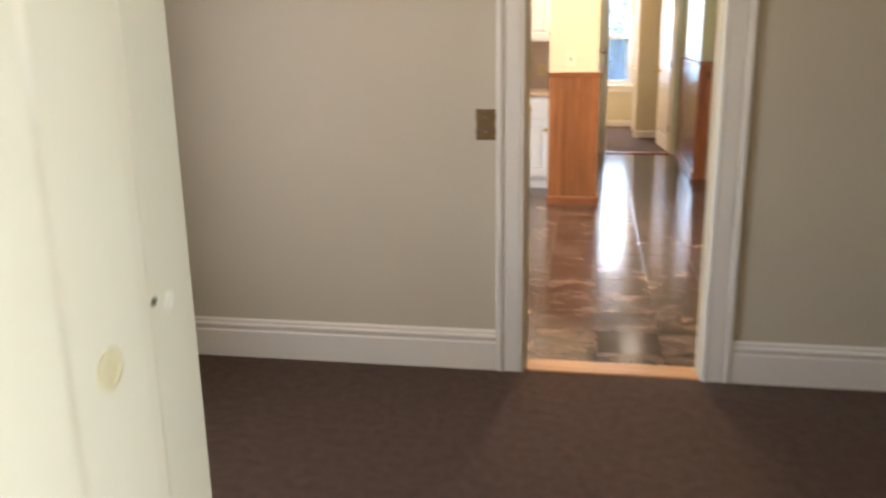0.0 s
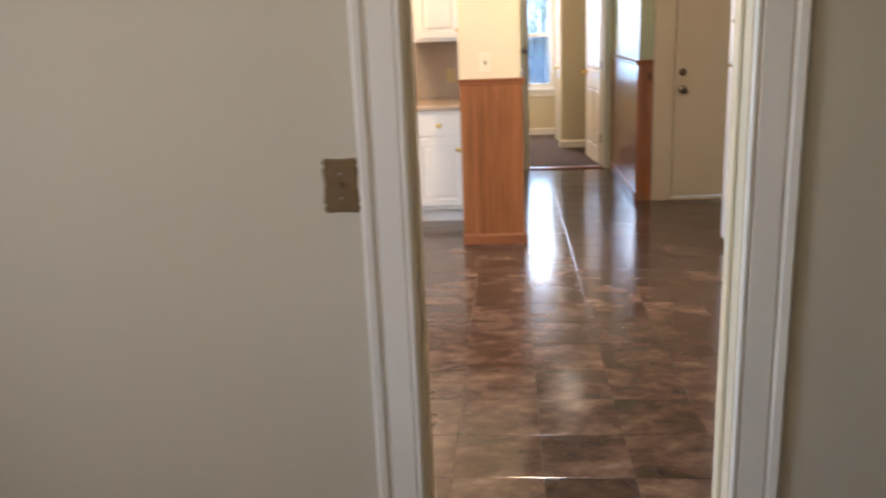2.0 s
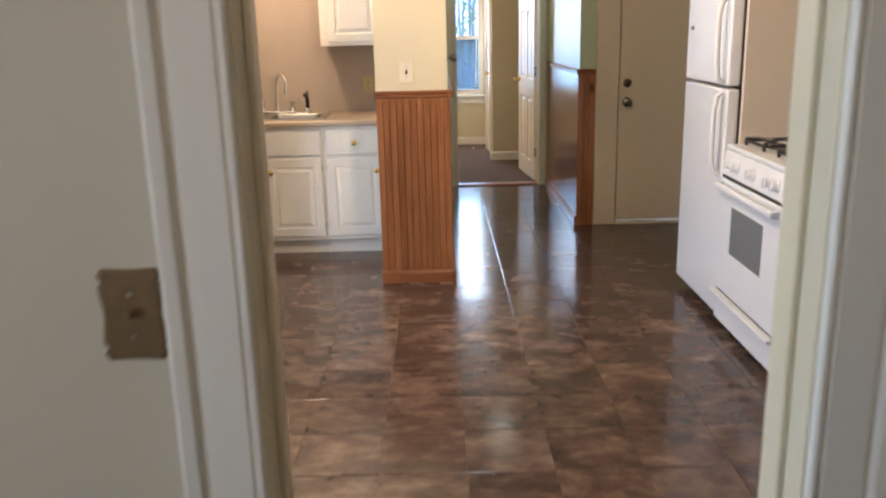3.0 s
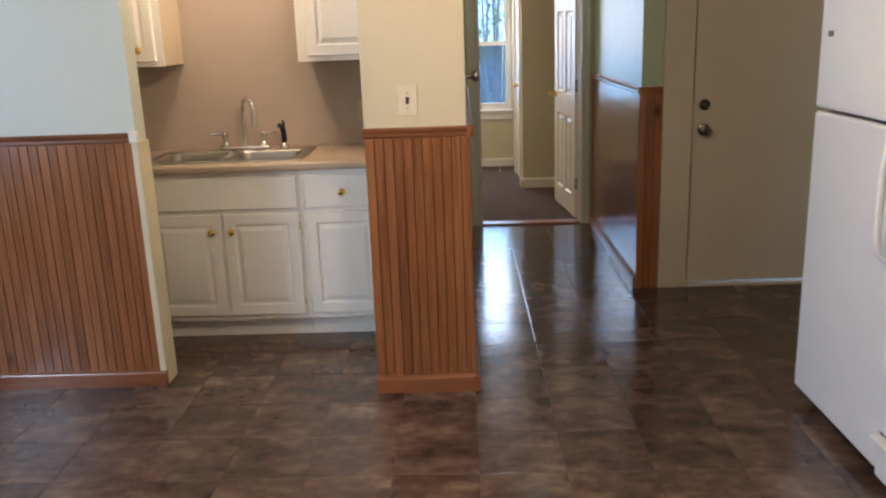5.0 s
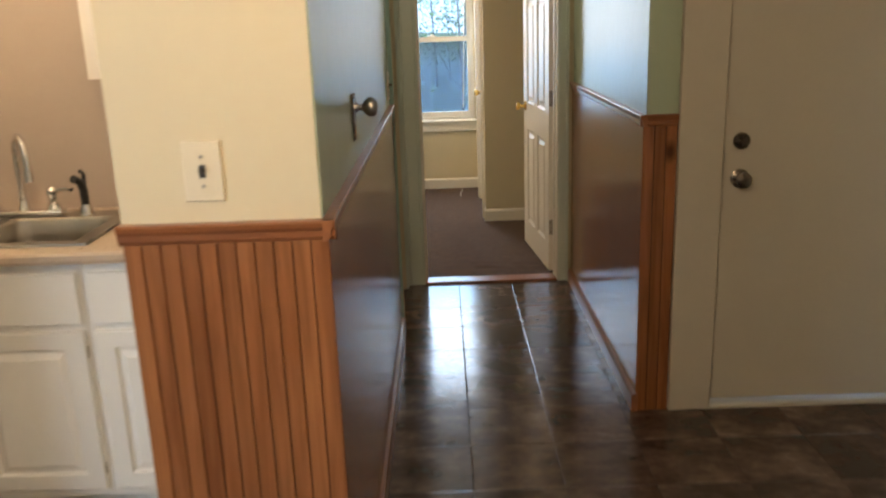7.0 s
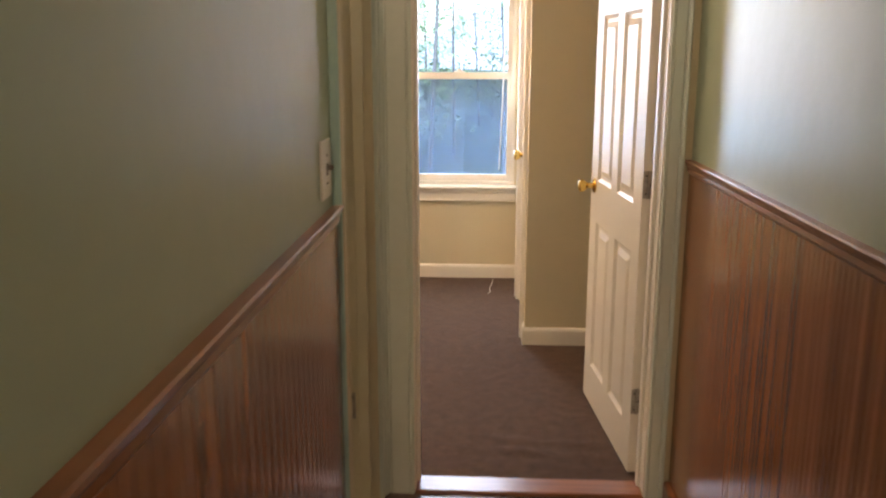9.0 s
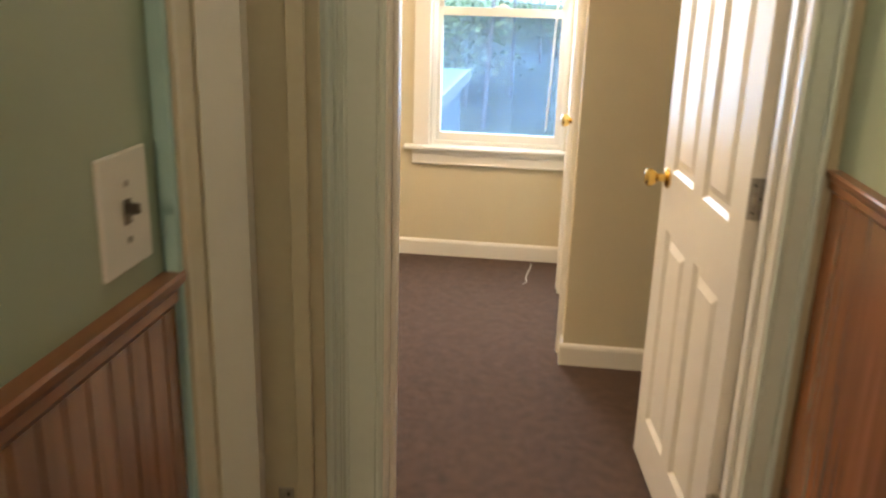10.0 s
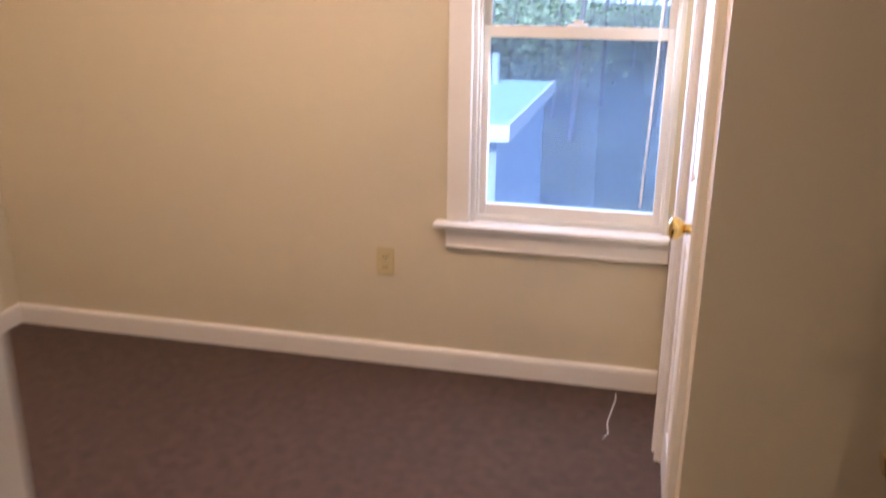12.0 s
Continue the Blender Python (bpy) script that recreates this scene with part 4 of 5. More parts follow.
for i in (1, 3):
    bm = bmesh.new()
    bx0, bx1, by0, by1 = xs[i], xs[i + 1], ys[1], ys[2]
    prev = None
    for inset, z in ((0.0, 0.916), (0.006, 0.908), (0.012, 0.86), (0.02, 0.765), (0.045, 0.740), (0.10, 0.735)):
        ring = []
        x0, x1, y0, y1 = bx0 + inset, bx1 - inset, by0 + inset, by1 - inset
        r = min(0.05, (x1 - x0) / 2.2, (y1 - y0) / 2.2) * (0.25 if z > 0.91 else 1)
        for cx, cy, s in ((x1 - r, y1 - r, 0), (x0 + r, y1 - r, 90), (x0 + r, y0 + r, 180), (x1 - r, y0 + r, 270)):
            for k in range(5):
                t = radians(s + k * 22.5)
                ring.append(bm.verts.new((cx + r * math.cos(t), cy + r * math.sin(t), z)))
        if prev:
            for k in range(20):
                bm.faces.new((prev[k], prev[(k + 1) % 20], ring[(k + 1) % 20], ring[k]))
        prev = ring
    bm.faces.new(prev)
    bowl = part("bowl", bm, M_STEEL, sink, smooth=True)
    bm = bmesh.new()
    cyl(bm, ((bx0 + bx1) / 2, (by0 + by1) / 2, 0.734), ((bx0 + bx1) / 2, (by0 + by1) / 2, 0.738), 0.045, seg=20)
    part("drain", bm, M_CHROME, bowl, "chrome drain strainer")

FX, FY, FZ = -0.745, 8.120, 0.917
faucet = thing("faucet", (FX, FY, FZ), "chrome gooseneck kitchen faucet with two lever handles", "faucet")
bm = bmesh.new()
box(bm, FX - 0.135, FX + 0.135, FY - 0.024, FY + 0.024, FZ, FZ + 0.020, bevel=0.009, seg=3)
part("base_plate", bm, M_CHROME, faucet, smooth=True)
bm = bmesh.new()
pts = [(FX, FY, FZ + 0.02), (FX, FY, FZ + 0.20)]
for k in range(1, 13):
    t = math.pi * k / 12
    pts.append((FX + 0.042 * (1 - math.cos(t)), FY - 0.052 * (1 - math.cos(t)), FZ + 0.20 + 0.075 * math.sin(t)))
pts.append((FX + 0.084, FY - 0.106, FZ + 0.16))
tube(bm, pts, 0.011, 12)
cyl(bm, (FX, FY, FZ + 0.015), (FX, FY, FZ + 0.055), 0.020, 0.013)
cyl(bm, (FX + 0.084, FY - 0.106, FZ + 0.135), (FX + 0.084, FY - 0.106, FZ + 0.17), 0.014, seg=14)
part("spout", bm, M_CHROME, faucet, smooth=True)
for s in (-1, 1):
    bm = bmesh.new()
    lathe(bm, [(0.024, 0), (0.022, 0.015), (0.014, 0.024), (0.013, 0.045), (0.019, 0.055), (0.019, 0.068), (0.010, 0.078), (0.001, 0.079)], Matrix.Translation((FX + s * 0.103, FY, FZ + 0.018)))
    tube(bm, [(FX + s * 0.103, FY, FZ + 0.082), (FX + s * 0.150, FY - 0.012, FZ + 0.090), (FX + s * 0.178, FY - 0.018, FZ + 0.088)], 0.007, 8)
    part("handle", bm, M_CHROME, faucet, smooth=True)
sprayer = thing("side_sprayer", (-0.535, 8.12, 0.917), "black side sprayer in a chrome collar", "sprayer")
bm = bmesh.new()
lathe(bm, [(0.024, 0), (0.022, 0.012), (0.016, 0.03), (0.015, 0.034)], Matrix.Translation((-0.535, 8.12, 0.917)))
part("collar", bm, M_CHROME, sprayer, smooth=True)
bm = bmesh.new()
tube(bm, [(-0.535, 8.12, 0.945), (-0.535, 8.118, 1.00), (-0.538, 8.105, 1.03), (-0.545, 8.075, 1.045)], 0.014, 10)
tube(bm, [(-0.535, 8.13, 1.01), (-0.535, 8.135, 1.05), (-0.535, 8.11, 1.065)], 0.007, 8)
part("head", bm, M_BLACK, sprayer, smooth=True)


def upper_cabinet(label, x0, x1, doors):
    c = thing("wall_cabinet", ((x0 + x1) / 2, 8.1, 1.375), label, "kitchen cabinet", "wall cabinets beside the sink")
    # The body has a warmer, darker tone than the face frame.
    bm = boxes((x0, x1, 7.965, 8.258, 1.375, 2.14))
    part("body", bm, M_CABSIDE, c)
    bm = boxes((x0, x1, 7.958, 7.966, 1.373, 2.142))
    part("face_frame", bm, M_CAB, c)
    for a, b, kx in doors:
        bm = bmesh.new()
        raised_front(bm, a, b, 1.400, 2.115, 7.958, frame=0.05)
        d = part("door", bm, M_CAB, c)
        cabinet_knob(d, kx, 7.939, 1.455)
    return c


upper_cabinet("white raised-panel wall cabinet against the pillar wall", -0.398, 0.018, [(-0.345, 0.005, -0.025)])
upper_cabinet("white raised-panel wall cabinet beside the sink", -1.70, -1.075, [(-1.68, -1.41, -1.44), (-1.395, -1.115, -1.20)])

# refrigerator
fr = thing("refrigerator", (2.1, 6.5, 0), "white top-freezer refrigerator with warmer, darker sides", "refrigerator")
bm = bmesh.new()
# The body has a warmer, darker tone than the doors.
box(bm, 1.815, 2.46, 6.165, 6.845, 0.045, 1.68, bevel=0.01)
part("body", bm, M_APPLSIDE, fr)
bm = boxes((1.806, 1.815, 6.172, 6.838, 0.06, 1.675))
part("seal", bm, M_GASKET, fr, "dark rubber door seal")
bm = bmesh.new()
box(bm, 1.745, 1.806, 6.165, 6.845, 0.055, 1.165, bevel=0.012, seg=3)
lower = part("door", bm, M_APPL, fr)
bm = bmesh.new()
box(bm, 1.745, 1.806, 6.165, 6.845, 1.178, 1.685, bevel=0.012, seg=3)
freezer = part("freezer_door", bm, M_APPL, fr)
bm = bmesh.new()
tube(bm, [(1.746, 6.205, 1.15), (1.712, 6.205, 1.13), (1.700, 6.205, 1.05), (1.700, 6.205, 0.84), (1.712, 6.205, 0.78), (1.746, 6.205, 0.75)], 0.013, 10)
part("handle", bm, M_APPL, lower, smooth=True)
bm = bmesh.new()
tube(bm, [(1.746, 6.205, 1.195), (1.712, 6.205, 1.21), (1.700, 6.205, 1.28), (1.700, 6.205, 1.50), (1.712, 6.205, 1.56), (1.746, 6.205, 1.59)], 0.013, 10)
part("handle", bm, M_APPL, freezer, smooth=True)
bm = boxes((1.84, 1.86, 6.18, 6.83, 0.0, 0.045))
part("kick_grille", bm, M_GASKET, fr, "dark toe grille")
bm = boxes((1.738, 1.747, 6.735, 6.765, 1.435, 1.455), bevel=0.002)
part("badge", bm, M_PEWTER, freezer)
bm = boxes((1.738, 1.80, 6.80, 6.84, 1.686, 1.70), bevel=0.003)
part("hinge_cover", bm, M_APPL, fr)

# gas range
st = thing("gas_range", (2.1, 5.77, 0), "white four-burner gas range with a grey oven window", "stove")
X0, Y0, Y1 = 1.762, 5.395, 6.150
bm = boxes((X0 + 0.01, 2.42, Y0, Y1, 0.03, 0.885))
part("body", bm, M_APPL, st)
bm = bmesh.new()
box(bm, X0 - 0.005, 2.43, Y0 - 0.004, Y1 + 0.004, 0.886, 0.908, bevel=0.007, seg=2)
top = part("cooktop", bm, M_APPL, st)
bm = bmesh.new()
extrude(bm, [(0, 0.765), (-0.022, 0.770), (-0.006, 0.882), (0.012, 0.885), (0.012, 0.765)], (X0, Y0 + 0.002, 0), (1, 0, 0), (0, 0, 1), (0, Y1 - Y0 - 0.004, 0))
panel = part("control_panel", bm, M_APPL, st)
# Dark strips stand in for the shade in the gaps between panels.
for x, z0, z1 in ((-0.020, 0.7525, 0.7645), (-0.018, 0.1925, 0.2045)):
    part("gap_strip", boxes((X0 + x, X0 + 0.009, Y0 + 0.005, Y1 - 0.005, z0, z1)), M_GASKET, st, "dark strip for the shade in the gap between enamel panels")
for y in (5.50, 5.575, 5.77, 5.965, 6.045):
    bm = bmesh.new()
    m = Matrix.Translation((X0 - 0.015, y, 0.824)) @ Vector((-1, 0, 0.14)).to_track_quat("Z", "Y").to_matrix().to_4x4()
    lathe(bm, [(0.027, 0), (0.027, 0.006), (0.021, 0.010), (0.019, 0.028), (0.014, 0.031), (0.001, 0.031)], m, 18)
    box(bm, X0 - 0.054, X0 - 0.040, y - 0.004, y + 0.004, 0.806, 0.846, bevel=0.002)
    part("knob", bm, M_APPL, panel, "white control knob", smooth=True)
bm = bmesh.new()
box(bm, X0 - 0.028, X0 + 0.01, Y0 + 0.004, Y1 - 0.004, 0.205, 0.752, bevel=0.008, seg=2)
oven = part("oven_door", bm, M_APPL, st)
bm = bmesh.new()
box(bm, X0 - 0.031, X0 - 0.027, 5.585, 5.965, 0.415, 0.640, bevel=0.0015)
part("oven_window", bm, M_OVENGLASS, oven, "grey tinted oven window")
bm = bmesh.new()
box(bm, X0 - 0.068, X0 - 0.046, Y0 + 0.03, Y1 - 0.03, 0.706, 0.735, bevel=0.008, seg=2)
box(bm, X0 - 0.05, X0 - 0.025, Y0 + 0.03, Y0 + 0.055, 0.706, 0.735)
box(bm, X0 - 0.05, X0 - 0.025, Y1 - 0.055, Y1 - 0.03, 0.706, 0.735)
part("oven_handle", bm, M_APPL, oven)
bm = bmesh.new()
box(bm, X0 - 0.024, X0 + 0.01, Y0 + 0.004, Y1 - 0.004, 0.045, 0.170, bevel=0.006, seg=2)
extrude(bm, [(0.0, 0.165), (-0.045, 0.180), (-0.045, 0.190), (0.0, 0.192)], (X0 - 0.01, Y0 + 0.01, 0), (1, 0, 0), (0, 0, 1), (0, Y1 - Y0 - 0.02, 0))
part("broiler_drawer", bm, M_APPL, st)
bm = boxes((X0 + 0.03, 2.40, Y0 + 0.02, Y1 - 0.02, 0.0, 0.03))
part("plinth", bm, M_GASKET, st, "dark recessed plinth")
bm = bmesh.new()
box(bm, 2.38, 2.44, Y0, Y1, 0.908, 1.02, bevel=0.006)
part("back_guard", bm, M_APPL, st)
for bx in (1.93, 2.22):
    for by in (5.58, 5.965):
        bm = bmesh.new()
        lathe(bm, [(0.052, 0), (0.050, 0.008), (0.036, 0.010), (0.036, 0.020), (0.001, 0.022)], Matrix.Translation((bx, by, 0.908)), 20)
        burner = part("burner", bm, M_BLACK, st, "black burner cap", smooth=True)
        bm = bmesh.new()
        g = 0.112
        tube(bm, [(bx - g, by - g, 0.935), (bx + g, by - g, 0.935), (bx + g, by + g, 0.935), (bx - g, by + g, 0.935), (bx - g, by - g, 0.935)], 0.008, 6)
        for k in range(4):
            t = radians(45 + 90 * k)
            c, s2 = math.cos(t), math.sin(t)
            tube(bm, [(bx + 0.155 * c, by + 0.155 * s2, 0.913), (bx + 0.155 * c, by + 0.155 * s2, 0.945), (bx + 0.10 * c, by + 0.10 * s2, 0.950), (bx + 0.03 * c, by + 0.03 * s2, 0.945)], 0.008, 6)
        part("grate", bm, M_BLACK, burner, "black cast iron grate")

# return-air grille in the panelled wall
grille = thing("air_grille", (1.60, 4.70, 0.33), "brown metal return-air grille in a pine frame", "vent")
bm = boxes((1.588, 1.612, 4.50, 4.545, 0.10, 0.56), (1.588, 1.612, 4.845, 4.89, 0.10, 0.56), (1.588, 1.612, 4.545, 4.845, 0.515, 0.56), (1.588, 1.612, 4.545, 4.845, 0.10, 0.145), bevel=0.003)
part("frame", bm, M_PINE, grille)
bm = boxes((1.607, 1.611, 4.545, 4.845, 0.145, 0.515))
part("backing", bm, M_GASKET, grille)
slat = boxes((0, 0.010, 4.546, 4.844, -0.002, 0.002))
bmesh.ops.rotate(slat, verts=slat.verts, cent=(0.005, 4.7, 0), matrix=Matrix.Rotation(radians(35), 3, "Y"))
bmesh.ops.translate(slat, verts=slat.verts, vec=(1.596, 0, 0.155))
first = part("slat", slat, M_PLATEBROWN, grille)
for k in range(1, 24):
    o = first.copy()
    scene.collection.objects.link(o)
    o.location.z += k * 0.0152

# ---- small fixtures ----
wall_plate("light_switch", (-0.052, 3.26, 1.115), (0, -1, 0), M_PLATEBROWN, "aged bronze scalloped switch plate on the greige wall", fancy=True, w=0.088, h=0.132)
wall_plate("light_switch", (0.205, 6.996, 1.240), (0, -1, 0), M_PLATECREAM, "ivory switch plate with a dark toggle above the rail", w=0.078, h=0.122, toggle_mat=M_GASKET)
wall_plate("light_switch", (0.438, 9.215, 1.228), (1, 0, 0), M_PLATEWHITE, "white switch plate with a metal toggle on the hall wall", w=0.100, h=0.125, toggle_mat=M_PEWTER)
wall_plate("wall_outlet", (-0.093, 12.90, 0.445), (0, -1, 0), M_PLATE, "ivory double outlet on the tan wall", "outlet", toggle=False, outlet=True)
wall_plate("wall_outlet", (-0.112, 8.26, 1.095), (0, -1, 0), M_PLATE, "ivory outlet on the wall behind the counter", "outlet", toggle=False, outlet=True)
wall_plate("wall_outlet", (-1.719, 2.49, 0.085), (1, 0, 0), M_PLATE, "ivory outlet set in the tall baseboard", "outlet", toggle=False, outlet=True, w=0.07, h=0.105)
old_knob = thing("door_knob", (0.438, 7.68, 1.262), "worn nickel door knob on a narrow plate on the hall wall", "door knob")
bm = bmesh.new()
box(bm, 0.438, 0.444, 7.656, 7.706, 1.198, 1.326, bevel=0.0025, seg=2)
part("escutcheon", bm, M_PEWTER, old_knob)
for z in (1.208, 1.317):
    bm = bmesh.new()
    cyl(bm, (0.443, 7.681, z), (0.4462, 7.681, z), 0.004, seg=10)
    part("screw", bm, M_HINGE, old_knob)
bm = bmesh.new()
lathe(bm, [(0.015, 0), (0.014, 0.008), (0.009, 0.012), (0.009, 0.022), (0.018, 0.028), (0.0255, 0.038), (0.027, 0.047), (0.0245, 0.056), (0.015, 0.063), (0.001, 0.065)],
      Matrix.Translation((0.444, 7.681, 1.288)) @ Vector((1, 0, 0)).to_track_quat("Z", "Y").to_matrix().to_4x4())
part("knob", bm, M_STEEL, old_knob, "dull nickel knob", smooth=True)


def ceiling_light(p, label):
    c = thing("ceiling_light", p, label, "ceiling lamp", "flush ceiling lamps")
    bm = bmesh.new()
    lathe(bm, [(0.16, 0), (0.165, -0.02), (0.15, -0.03), (0.001, -0.03)], Matrix.Translation(p), 32)
    part("pan", bm, M_BRASS, c, smooth=True)
    bm = bmesh.new()
    lathe(bm, [(0.145, -0.03), (0.14, -0.06), (0.11, -0.09), (0.06, -0.11), (0.001, -0.115)], Matrix.Translation(p), 32)
    d = part("shade", bm, M_DOME, c, "lit opal glass shade", smooth=True)
    d.visible_shadow = False
    return c


ceiling_light((0.1, 1.9, H), "round opal glass ceiling lamp, lit")
ceiling_light((0.485, 5.62, H), "round opal glass kitchen ceiling lamp, lit")
ceiling_light((-0.70, 7.62, H), "round opal glass ceiling lamp in front of the sink, lit")
# Unseen fixture added for the side room fill.
ceiling_light((-0.9, 9.55, H), "round opal glass lamp added unseen in the side room, lit")
# Unseen fixture added for the hall fill.
ceiling_light((0.93, 9.55, H), "round opal glass lamp added unseen in the hall, lit")
ceiling_light((-0.3, 11.5, H), "round opal glass ceiling lamp, lit")

cord = thing("blind_wand", (0.905, 12.89, 2.04), "thin clear-white blind wand hanging by the window", "blind wand")
bm = bmesh.new()
tube(bm, [(0.905, 12.872, 2.06), (0.900, 12.866, 1.70), (0.885, 12.86, 1.2), (0.868, 12.862, 0.74)], 0.0035, 8)
part("wand", bm, M_CORD, cord, smooth=True)
bm = boxes((0.895, 0.915, 12.862, 12.882, 2.05, 2.075), bevel=0.003)
part("hook", bm, M_CORD, cord)
bm = bmesh.new()
tube(bm, [(0.835, 12.87, 0.003), (0.838, 12.80, 0.008), (0.825, 12.70, 0.006), (0.815, 12.60, 0.010), (0.822, 12.54, 0.005), (0.806, 12.50, 0.005), (0.800, 12.52, 0.004)], 0.0022, 6)
tagged(part("loose_string", bm, M_CORD, smooth=True), "loose white string lying on the brown carpet", "string")
for p, r, m, lab in (((0.135, 0.164, 1.362), 0.0022, M_GASKET, "dark screw hole"), ((0.135, 0.181, 1.357), 0.006, M_FROST, "filled screw hole"), ((0.153, 0.086, 1.353), 0.011, M_TRIM_OLD, "yellowed paint ring")):
    bm = bmesh.new()
    lathe(bm, [(r, 0), (r, 0.001), (r * 0.7, 0.0018), (r * 0.6, 0.0008), (0.0005, 0.0008)], Matrix.Translation(p) @ Vector((1, 0, 0)).to_track_quat("Z", "Y").to_matrix().to_4x4(), 16)
    part("old_hole", bm, m, bpy.data.objects["trim_entry_jamb"], lab)

# ---- outside ----
M_GRASS = material("winter_lawn", (0.10, 0.115, 0.05), (0.06, 0.06, 0.03), 0.9, scale=0.6, fine=14, mix=0.6, bump=0.4, bump_scale=20, distance=0.05)
M_BARK = material("grey_bark", (0.125, 0.115, 0.11), (0.08, 0.075, 0.07), 0.9, scale=4, fine=30, bump=0.5, bump_scale=30, distance=0.02, stretch=(1, 1, 0.2), random=0.3)
M_LEAF = material("pale_green_leaves", (0.22, 0.29, 0.16), (0.12, 0.17, 0.09), 0.6, scale=2, fine=20, bump=0, random=0.25)
M_SIDING = material("pale_painted_siding", (0.42, 0.50, 0.54), (0.37, 0.45, 0.49), 0.6, scale=2, fine=40, mix=0.6, bump=0.1)
M_ROOF = material("pale_metal_roof", (0.36, 0.57, 0.49), (0.31, 0.51, 0.44), 0.5, scale=1.5, fine=40, mix=0.6, bump=0.05)
# Distant haze is put into the pale blue-grey colours of the woods.
M_FARWOOD = material("distant_woods_hazed", (0.44, 0.44, 0.48), (0.27, 0.27, 0.30), 0.9, scale=0.8, fine=4.5, mix=0.45, bump=0.3, bump_scale=5, distance=0.2, stretch=(1, 1, 0.5))
GZ = -2.55
bm = bmesh.new()
N = 60
g = [[None] * (N + 1) for _ in range(N + 1)]
for i in range(N + 1):
    for j in range(N + 1):
        u, v = 2 * i / N - 1, 2 * j / N - 1
        x, y = 500 * u * abs(u) ** 1.5, 5 + 500 * v * abs(v) ** 1.5
        rise = 0.05 * max(0.0, y - 24) if y < 140 else 5.8
        g[i][j] = bm.verts.new((x, y, GZ + rise + 0.06 * math.sin(x * 0.7) * math.cos(y * 0.6)))
for i in range(N):
    for j in range(N):
        bm.faces.new((g[i][j], g[i + 1][j], g[i + 1][j + 1], g[i][j + 1]))
structure(part("ground", bm, M_GRASS, smooth=True), "dull winter lawn that slopes up to the woods", "ground")

shed = thing("shed", (-2.5, 20.7, GZ), "pale shed with a low light roof and white trim", "shed")
bm = boxes((-4.5, -0.62, 18.62, 22.9, GZ - 0.1, 0.02))
part("wall", bm, M_SIDING, shed)
bm = boxes((-4.65, -0.50, 18.48, 23.05, 0.02, 0.10), bevel=0.01)
roof = part("roof", bm, M_ROOF, shed)
bm = boxes((-0.50, -0.46, 18.46, 23.05, -0.06, 0.12), (-4.65, -0.50, 18.44, 18.48, -0.06, 0.12))
part("fascia", bm, M_TRIM, roof, "white painted fascia board")
# A white slab stands in for the patch of glare on the roof.
bm = boxes((-1.35, -0.85, 18.75, 19.35, 0.10, 0.14), bevel=0.01)
part("roof_glare", bm, M_TRIM, roof, "white slab standing in for glare on the roof")
bm = bmesh.new()
cyl(bm, (-1.3, 22.4, 0.1), (-1.3, 22.4, 0.55), 0.06, seg=10)
part("vent_pipe", bm, M_SIDING, roof)
bm = boxes((-3.2, -2.2, 18.595, 18.625, GZ, GZ + 2.0))
part("door", bm, M_DOORDULL, shed)


def tree(seed, height, leafy):
    """A bare-trunked tree with limbs and a loose crown of small leaves."""
    rnd = random.Random(seed)
    t = thing("tree", (0, 0, 0), "slender grey-barked tree with a thin pale crown" if leafy else "bare slender grey-barked tree", "tree", "trees of the wood edge")
    bm = bmesh.new()
    r0 = 0.022 + 0.005 * height

    def limb(p, d, length, r, depth):
        n, q = 5, Vector(p)
        pts, dd = [q.copy()], Vector(d).normalized()
        for k in range(n):
            dd = (dd + Vector((rnd.uniform(-1, 1), rnd.uniform(-1, 1), rnd.uniform(-0.3, 0.6))) * (0.035 if depth == 2 else 0.16)).normalized()
            q = q + dd * length / n
            pts.append(q.copy())
        rings = []
        for k, c in enumerate(pts):
            rr = r * (1 - 0.82 * k / n)
            rings.append([bm.verts.new(c + Vector((rr * math.cos(a), rr * math.sin(a), 0))) for a in (2 * math.pi * i / 6 for i in range(6))])
        for a, b in zip(rings, rings[1:]):
            for i in range(6):
                bm.faces.new((a[i], a[(i + 1) % 6], b[(i + 1) % 6], b[i]))
        tips.append(pts[-1])
        tips.append(pts[-2])
        if depth:
            for _ in range(6 if depth == 2 else 3):
                k = rnd.randrange(1, n + 1)
                a = rnd.uniform(0, 2 * math.pi)
                limb(pts[k], (math.cos(a), math.sin(a), rnd.uniform(0.3, 1.1)), length * rnd.uniform(0.28, 0.45), r * 0.35, depth - 1)

    tips = []
    limb((0, 0, -0.2), (0, 0, 1), height, r0, 2)
    part("trunk", bm, M_BARK, t, local=True)
    bm = bmesh.new()
    for tip in tips:
        for _ in range(leafy):
            c = tip + Vector((rnd.gauss(0, 0.55), rnd.gauss(0, 0.55), rnd.gauss(0, 0.4)))
            a, b = Vector((rnd.uniform(-1, 1), rnd.uniform(-1, 1), rnd.uniform(-1, 1))).normalized(), Vector((rnd.uniform(-1, 1), rnd.uniform(-1, 1), rnd.uniform(-1, 1))).normalized()
            s = rnd.uniform(0.05, 0.12)
            bm.faces.new([bm.verts.new(c + a * s), bm.verts.new(c + b * s * 0.6), bm.verts.new(c - a * s), bm.verts.new(c - b * s * 0.6)])
    if leafy:
        part("crown", bm, M_LEAF, t, local=True)
    else:
        bm.free()
    return t


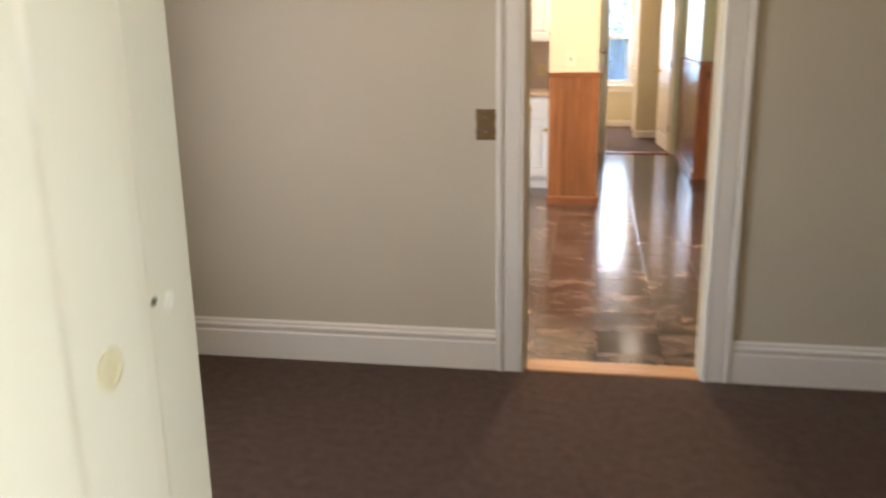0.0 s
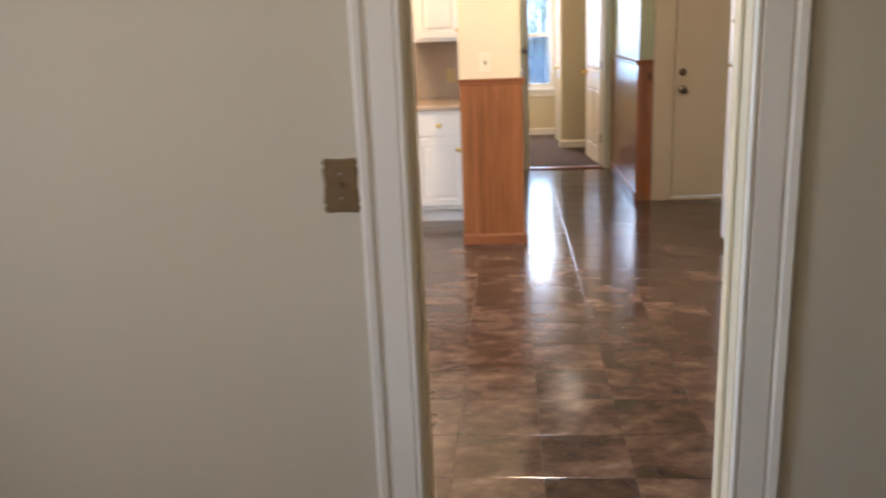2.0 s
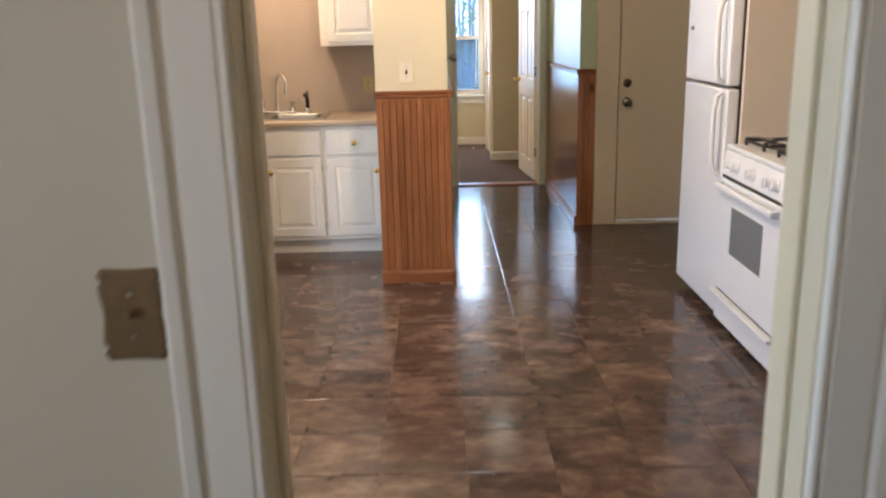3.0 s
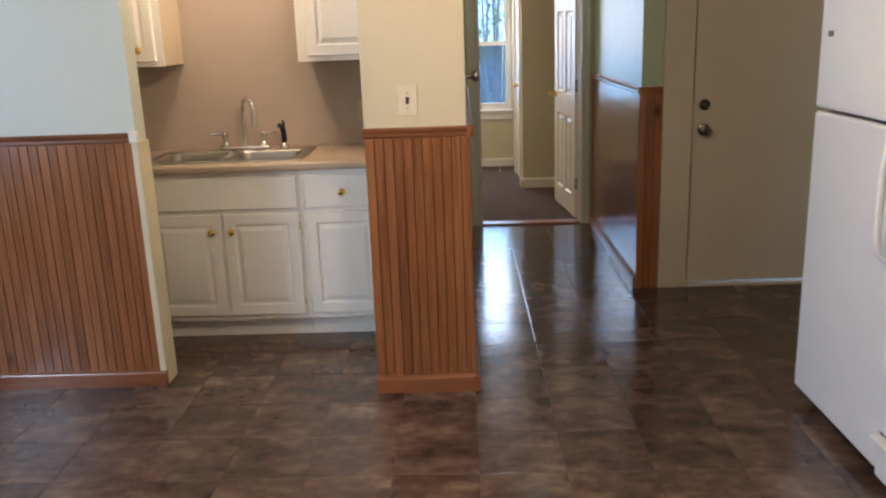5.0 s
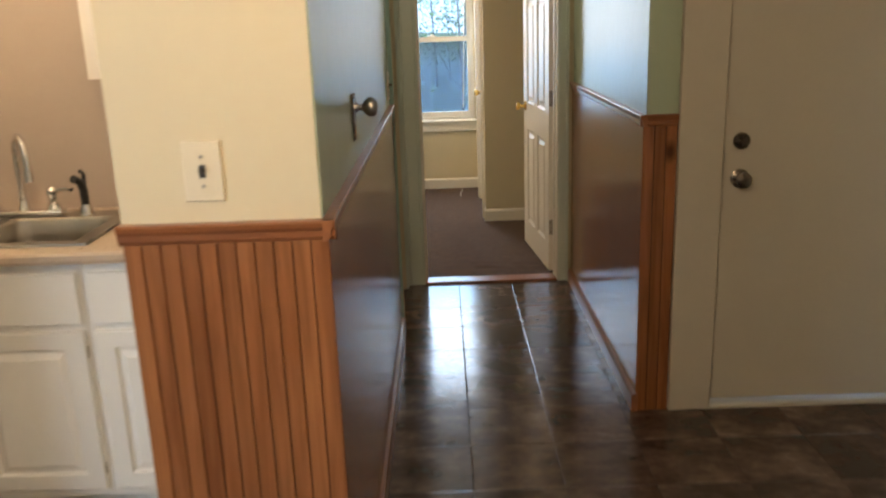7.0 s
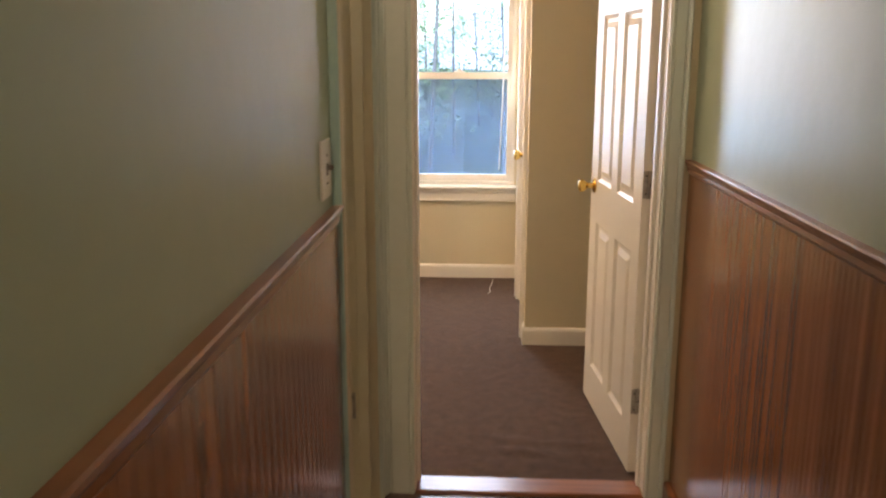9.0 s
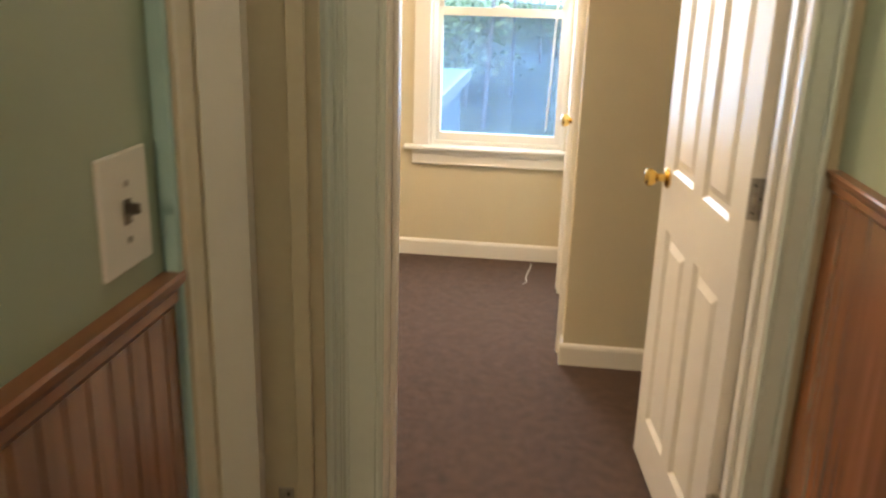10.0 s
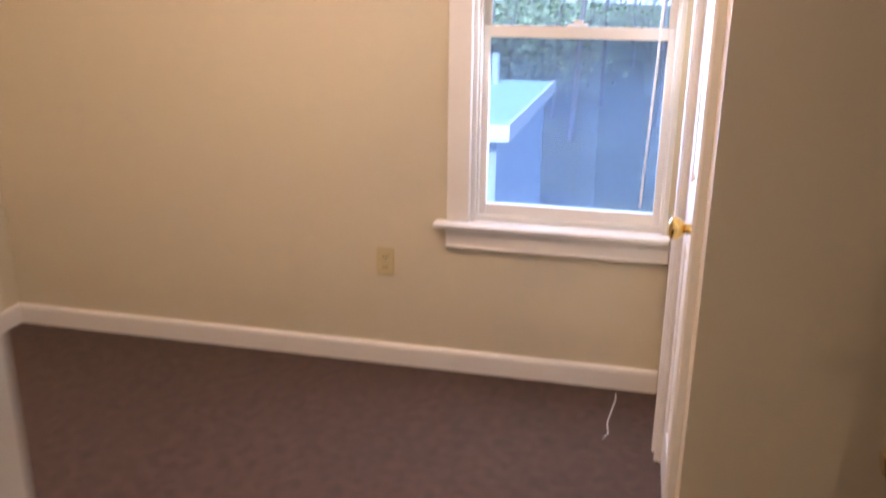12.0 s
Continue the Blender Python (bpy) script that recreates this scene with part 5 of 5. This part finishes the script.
rnd = random.Random(11)
kinds = [tree(1, 8.0, 9), tree(2, 11.0, 0), tree(3, 4.2, 22), tree(5, 10.0, 4)]
spots = []
for k in range(48):
    y = 30 + 32 * rnd.random()
    spots.append((rnd.uniform(-0.32, 0.26) * (y - 9) + 0.3, y))
for k, (x, y) in enumerate(spots):
    z = GZ + 0.05 * max(0.0, y - 24)
    m = pose(x, y, z, 0, 0, rnd.uniform(0, 360))
    if k < 4:
        kinds[k].matrix_world = m
    else:
        copy_thing(kinds[k % 4], m)
bm = bmesh.new()
rows = []
for i in range(141):
    x = -140 + 2 * i
    h = 5.5 + 1.6 * math.sin(x * 0.11) + 1.4 * math.sin(x * 0.37 + 1) + rnd.uniform(-0.2, 0.2)
    rows.append([bm.verts.new((x, 78 + 2.2 * j + 0.4 * math.sin(0.3 * x), -1.0 + h * j / 6)) for j in range(7)])
for a, b in zip(rows, rows[1:]):
    for j in range(6):
        bm.faces.new((a[j], a[j + 1], b[j + 1], b[j]))
structure(part("backdrop_woods", bm, M_FARWOOD, smooth=True), "far wooded hillside, paled for haze", "woods")

# ---- boards of the wainscot and tiles, last ----
def board_mesh(width, height, depth=0.0095):
    """One matchboard strip with eased edges; x across, y out of the wall, z up."""
    bm = bmesh.new()
    w = width
    prof = [(0.0012, 0), (0.0012, depth - 0.0014), (0.0022, depth), (w - 0.0022, depth), (w - 0.0012, depth - 0.0014), (w - 0.0012, 0)]
    extrude(bm, prof, (0, 0, 0), (1, 0, 0), (0, 1, 0), (0, 0, height))
    me = bpy.data.meshes.new("board")
    bmesh.ops.recalc_face_normals(bm, faces=bm.faces)
    bm.to_mesh(me)
    bm.free()
    me.materials.append(M_PINE)
    return me


def wainscot(name, start, along, face, length, height, width=0.0406, z0=0.0):
    """A backing with beadboard strips as its pieces."""
    along, face = Vector(along), Vector(face)
    s = Vector(start)
    bm = bmesh.new()
    extrude(bm, [(0, 0), (length, 0), (length, 0.002), (0, 0.002)], s, along, face, (0, 0, height))
    back = structure(part(name, bm, M_SEAM), "varnished pine beadboard wainscot", "wainscot")
    n = max(1, round(length / width))
    me = board_mesh(length / n, height)
    rot = Matrix((along, face, Vector((0, 0, 1)))).transposed().to_4x4()
    for k in range(n):
        ob = new("board", me)
        ob.parent = back
        ob.matrix_basis = Matrix.Translation(s + along * (length / n * k) + face * 0.002 + Vector((0, 0, z0))) @ rot
    return back


wainscot("wainscot_pillar", (0.026, 6.996, 0), (1, 0, 0), (0, -1, 0), 0.4235, 1.10, width=0.0385)
wainscot("wainscot_hall_west", (0.438, 6.985, 0), (0, 1, 0), (1, 0, 0), 2.320, 1.10)
wainscot("wainscot_hall_east", (1.418, 8.349, 0), (0, 1, 0), (-1, 0, 0), 1.690, 1.125, width=0.0242)
wainscot("wainscot_corner", (1.4065, 8.360, 0), (1, 0, 0), (0, -1, 0), 0.126, 1.125)
wainscot("wainscot_partition", (-3.20, 7.124, 0), (1, 0, 0), (0, -1, 0), 2.245, 1.10)
wainscot("wainscot_panelled", (1.632, 3.40, 0), (0, 1, 0), (-1, 0, 0), 1.585, 2.435, width=0.0528)
bm = bmesh.new()
box(bm, 1.598, 1.640, 4.985, 5.035, 0, 2.436, bevel=0.006, seg=2)
structure(part("trim_panel_corner", bm, M_PINE), "varnished pine corner post", "corner trim")
bm = boxes((-0.963, -0.935, 7.108, 7.24, 0.0, 1.095), bevel=0.003)
structure(part("trim_partition_end", bm, M_TRIM_OLD), "cream painted end trim of the stub wall", "corner trim")
bm = boxes((-0.967, -0.930, 7.096, 7.130, 1.094, 1.140), bevel=0.004)
structure(part("trim_partition_cap", bm, M_TRIM), "white painted rail end block", "corner trim")

TS = 0.305
random.seed(4)
tm = bpy.data.meshes.new("tile")
bm = bmesh.new()
box(bm, -TS / 2 + 0.0007, TS / 2 - 0.0007, -TS / 2 + 0.0007, TS / 2 - 0.0007, -0.0035, -0.0005)
top = [f for f in bm.faces if f.normal.z > 0.9]
bmesh.ops.inset_individual(bm, faces=top, thickness=0.0045, depth=0.0006)
bm.to_mesh(tm)
bm.free()
tm.materials.append(M_TILE)


def solid(x, y):
    """Whether a tile's middle would lie wholly under a wall or behind the rooms."""
    if y > 10.15 or y < 3.26:
        return True
    if y > 8.35:
        return not (0.30 < x < 1.55)
    if x > 1.72 and y < 5.0:
        return True
    return x < -1.60 or x > 2.60


y = 7.499 - 13.5 * TS
while y < 10.2:
    k = 0
    while k < 16:
        x = 0.750 + TS * (k - 7.5)
        if not solid(x, y):
            ob = new("tile", tm)
            ob.parent = floor_kitchen
            ob.matrix_basis = Matrix.Translation((x, y, random.uniform(-0.0002, 0.0002))) @ Euler((random.uniform(-0.004, 0.004), random.uniform(-0.004, 0.004), radians(180 * random.randrange(2)))).to_matrix().to_4x4()
        k += 1
    y += TS
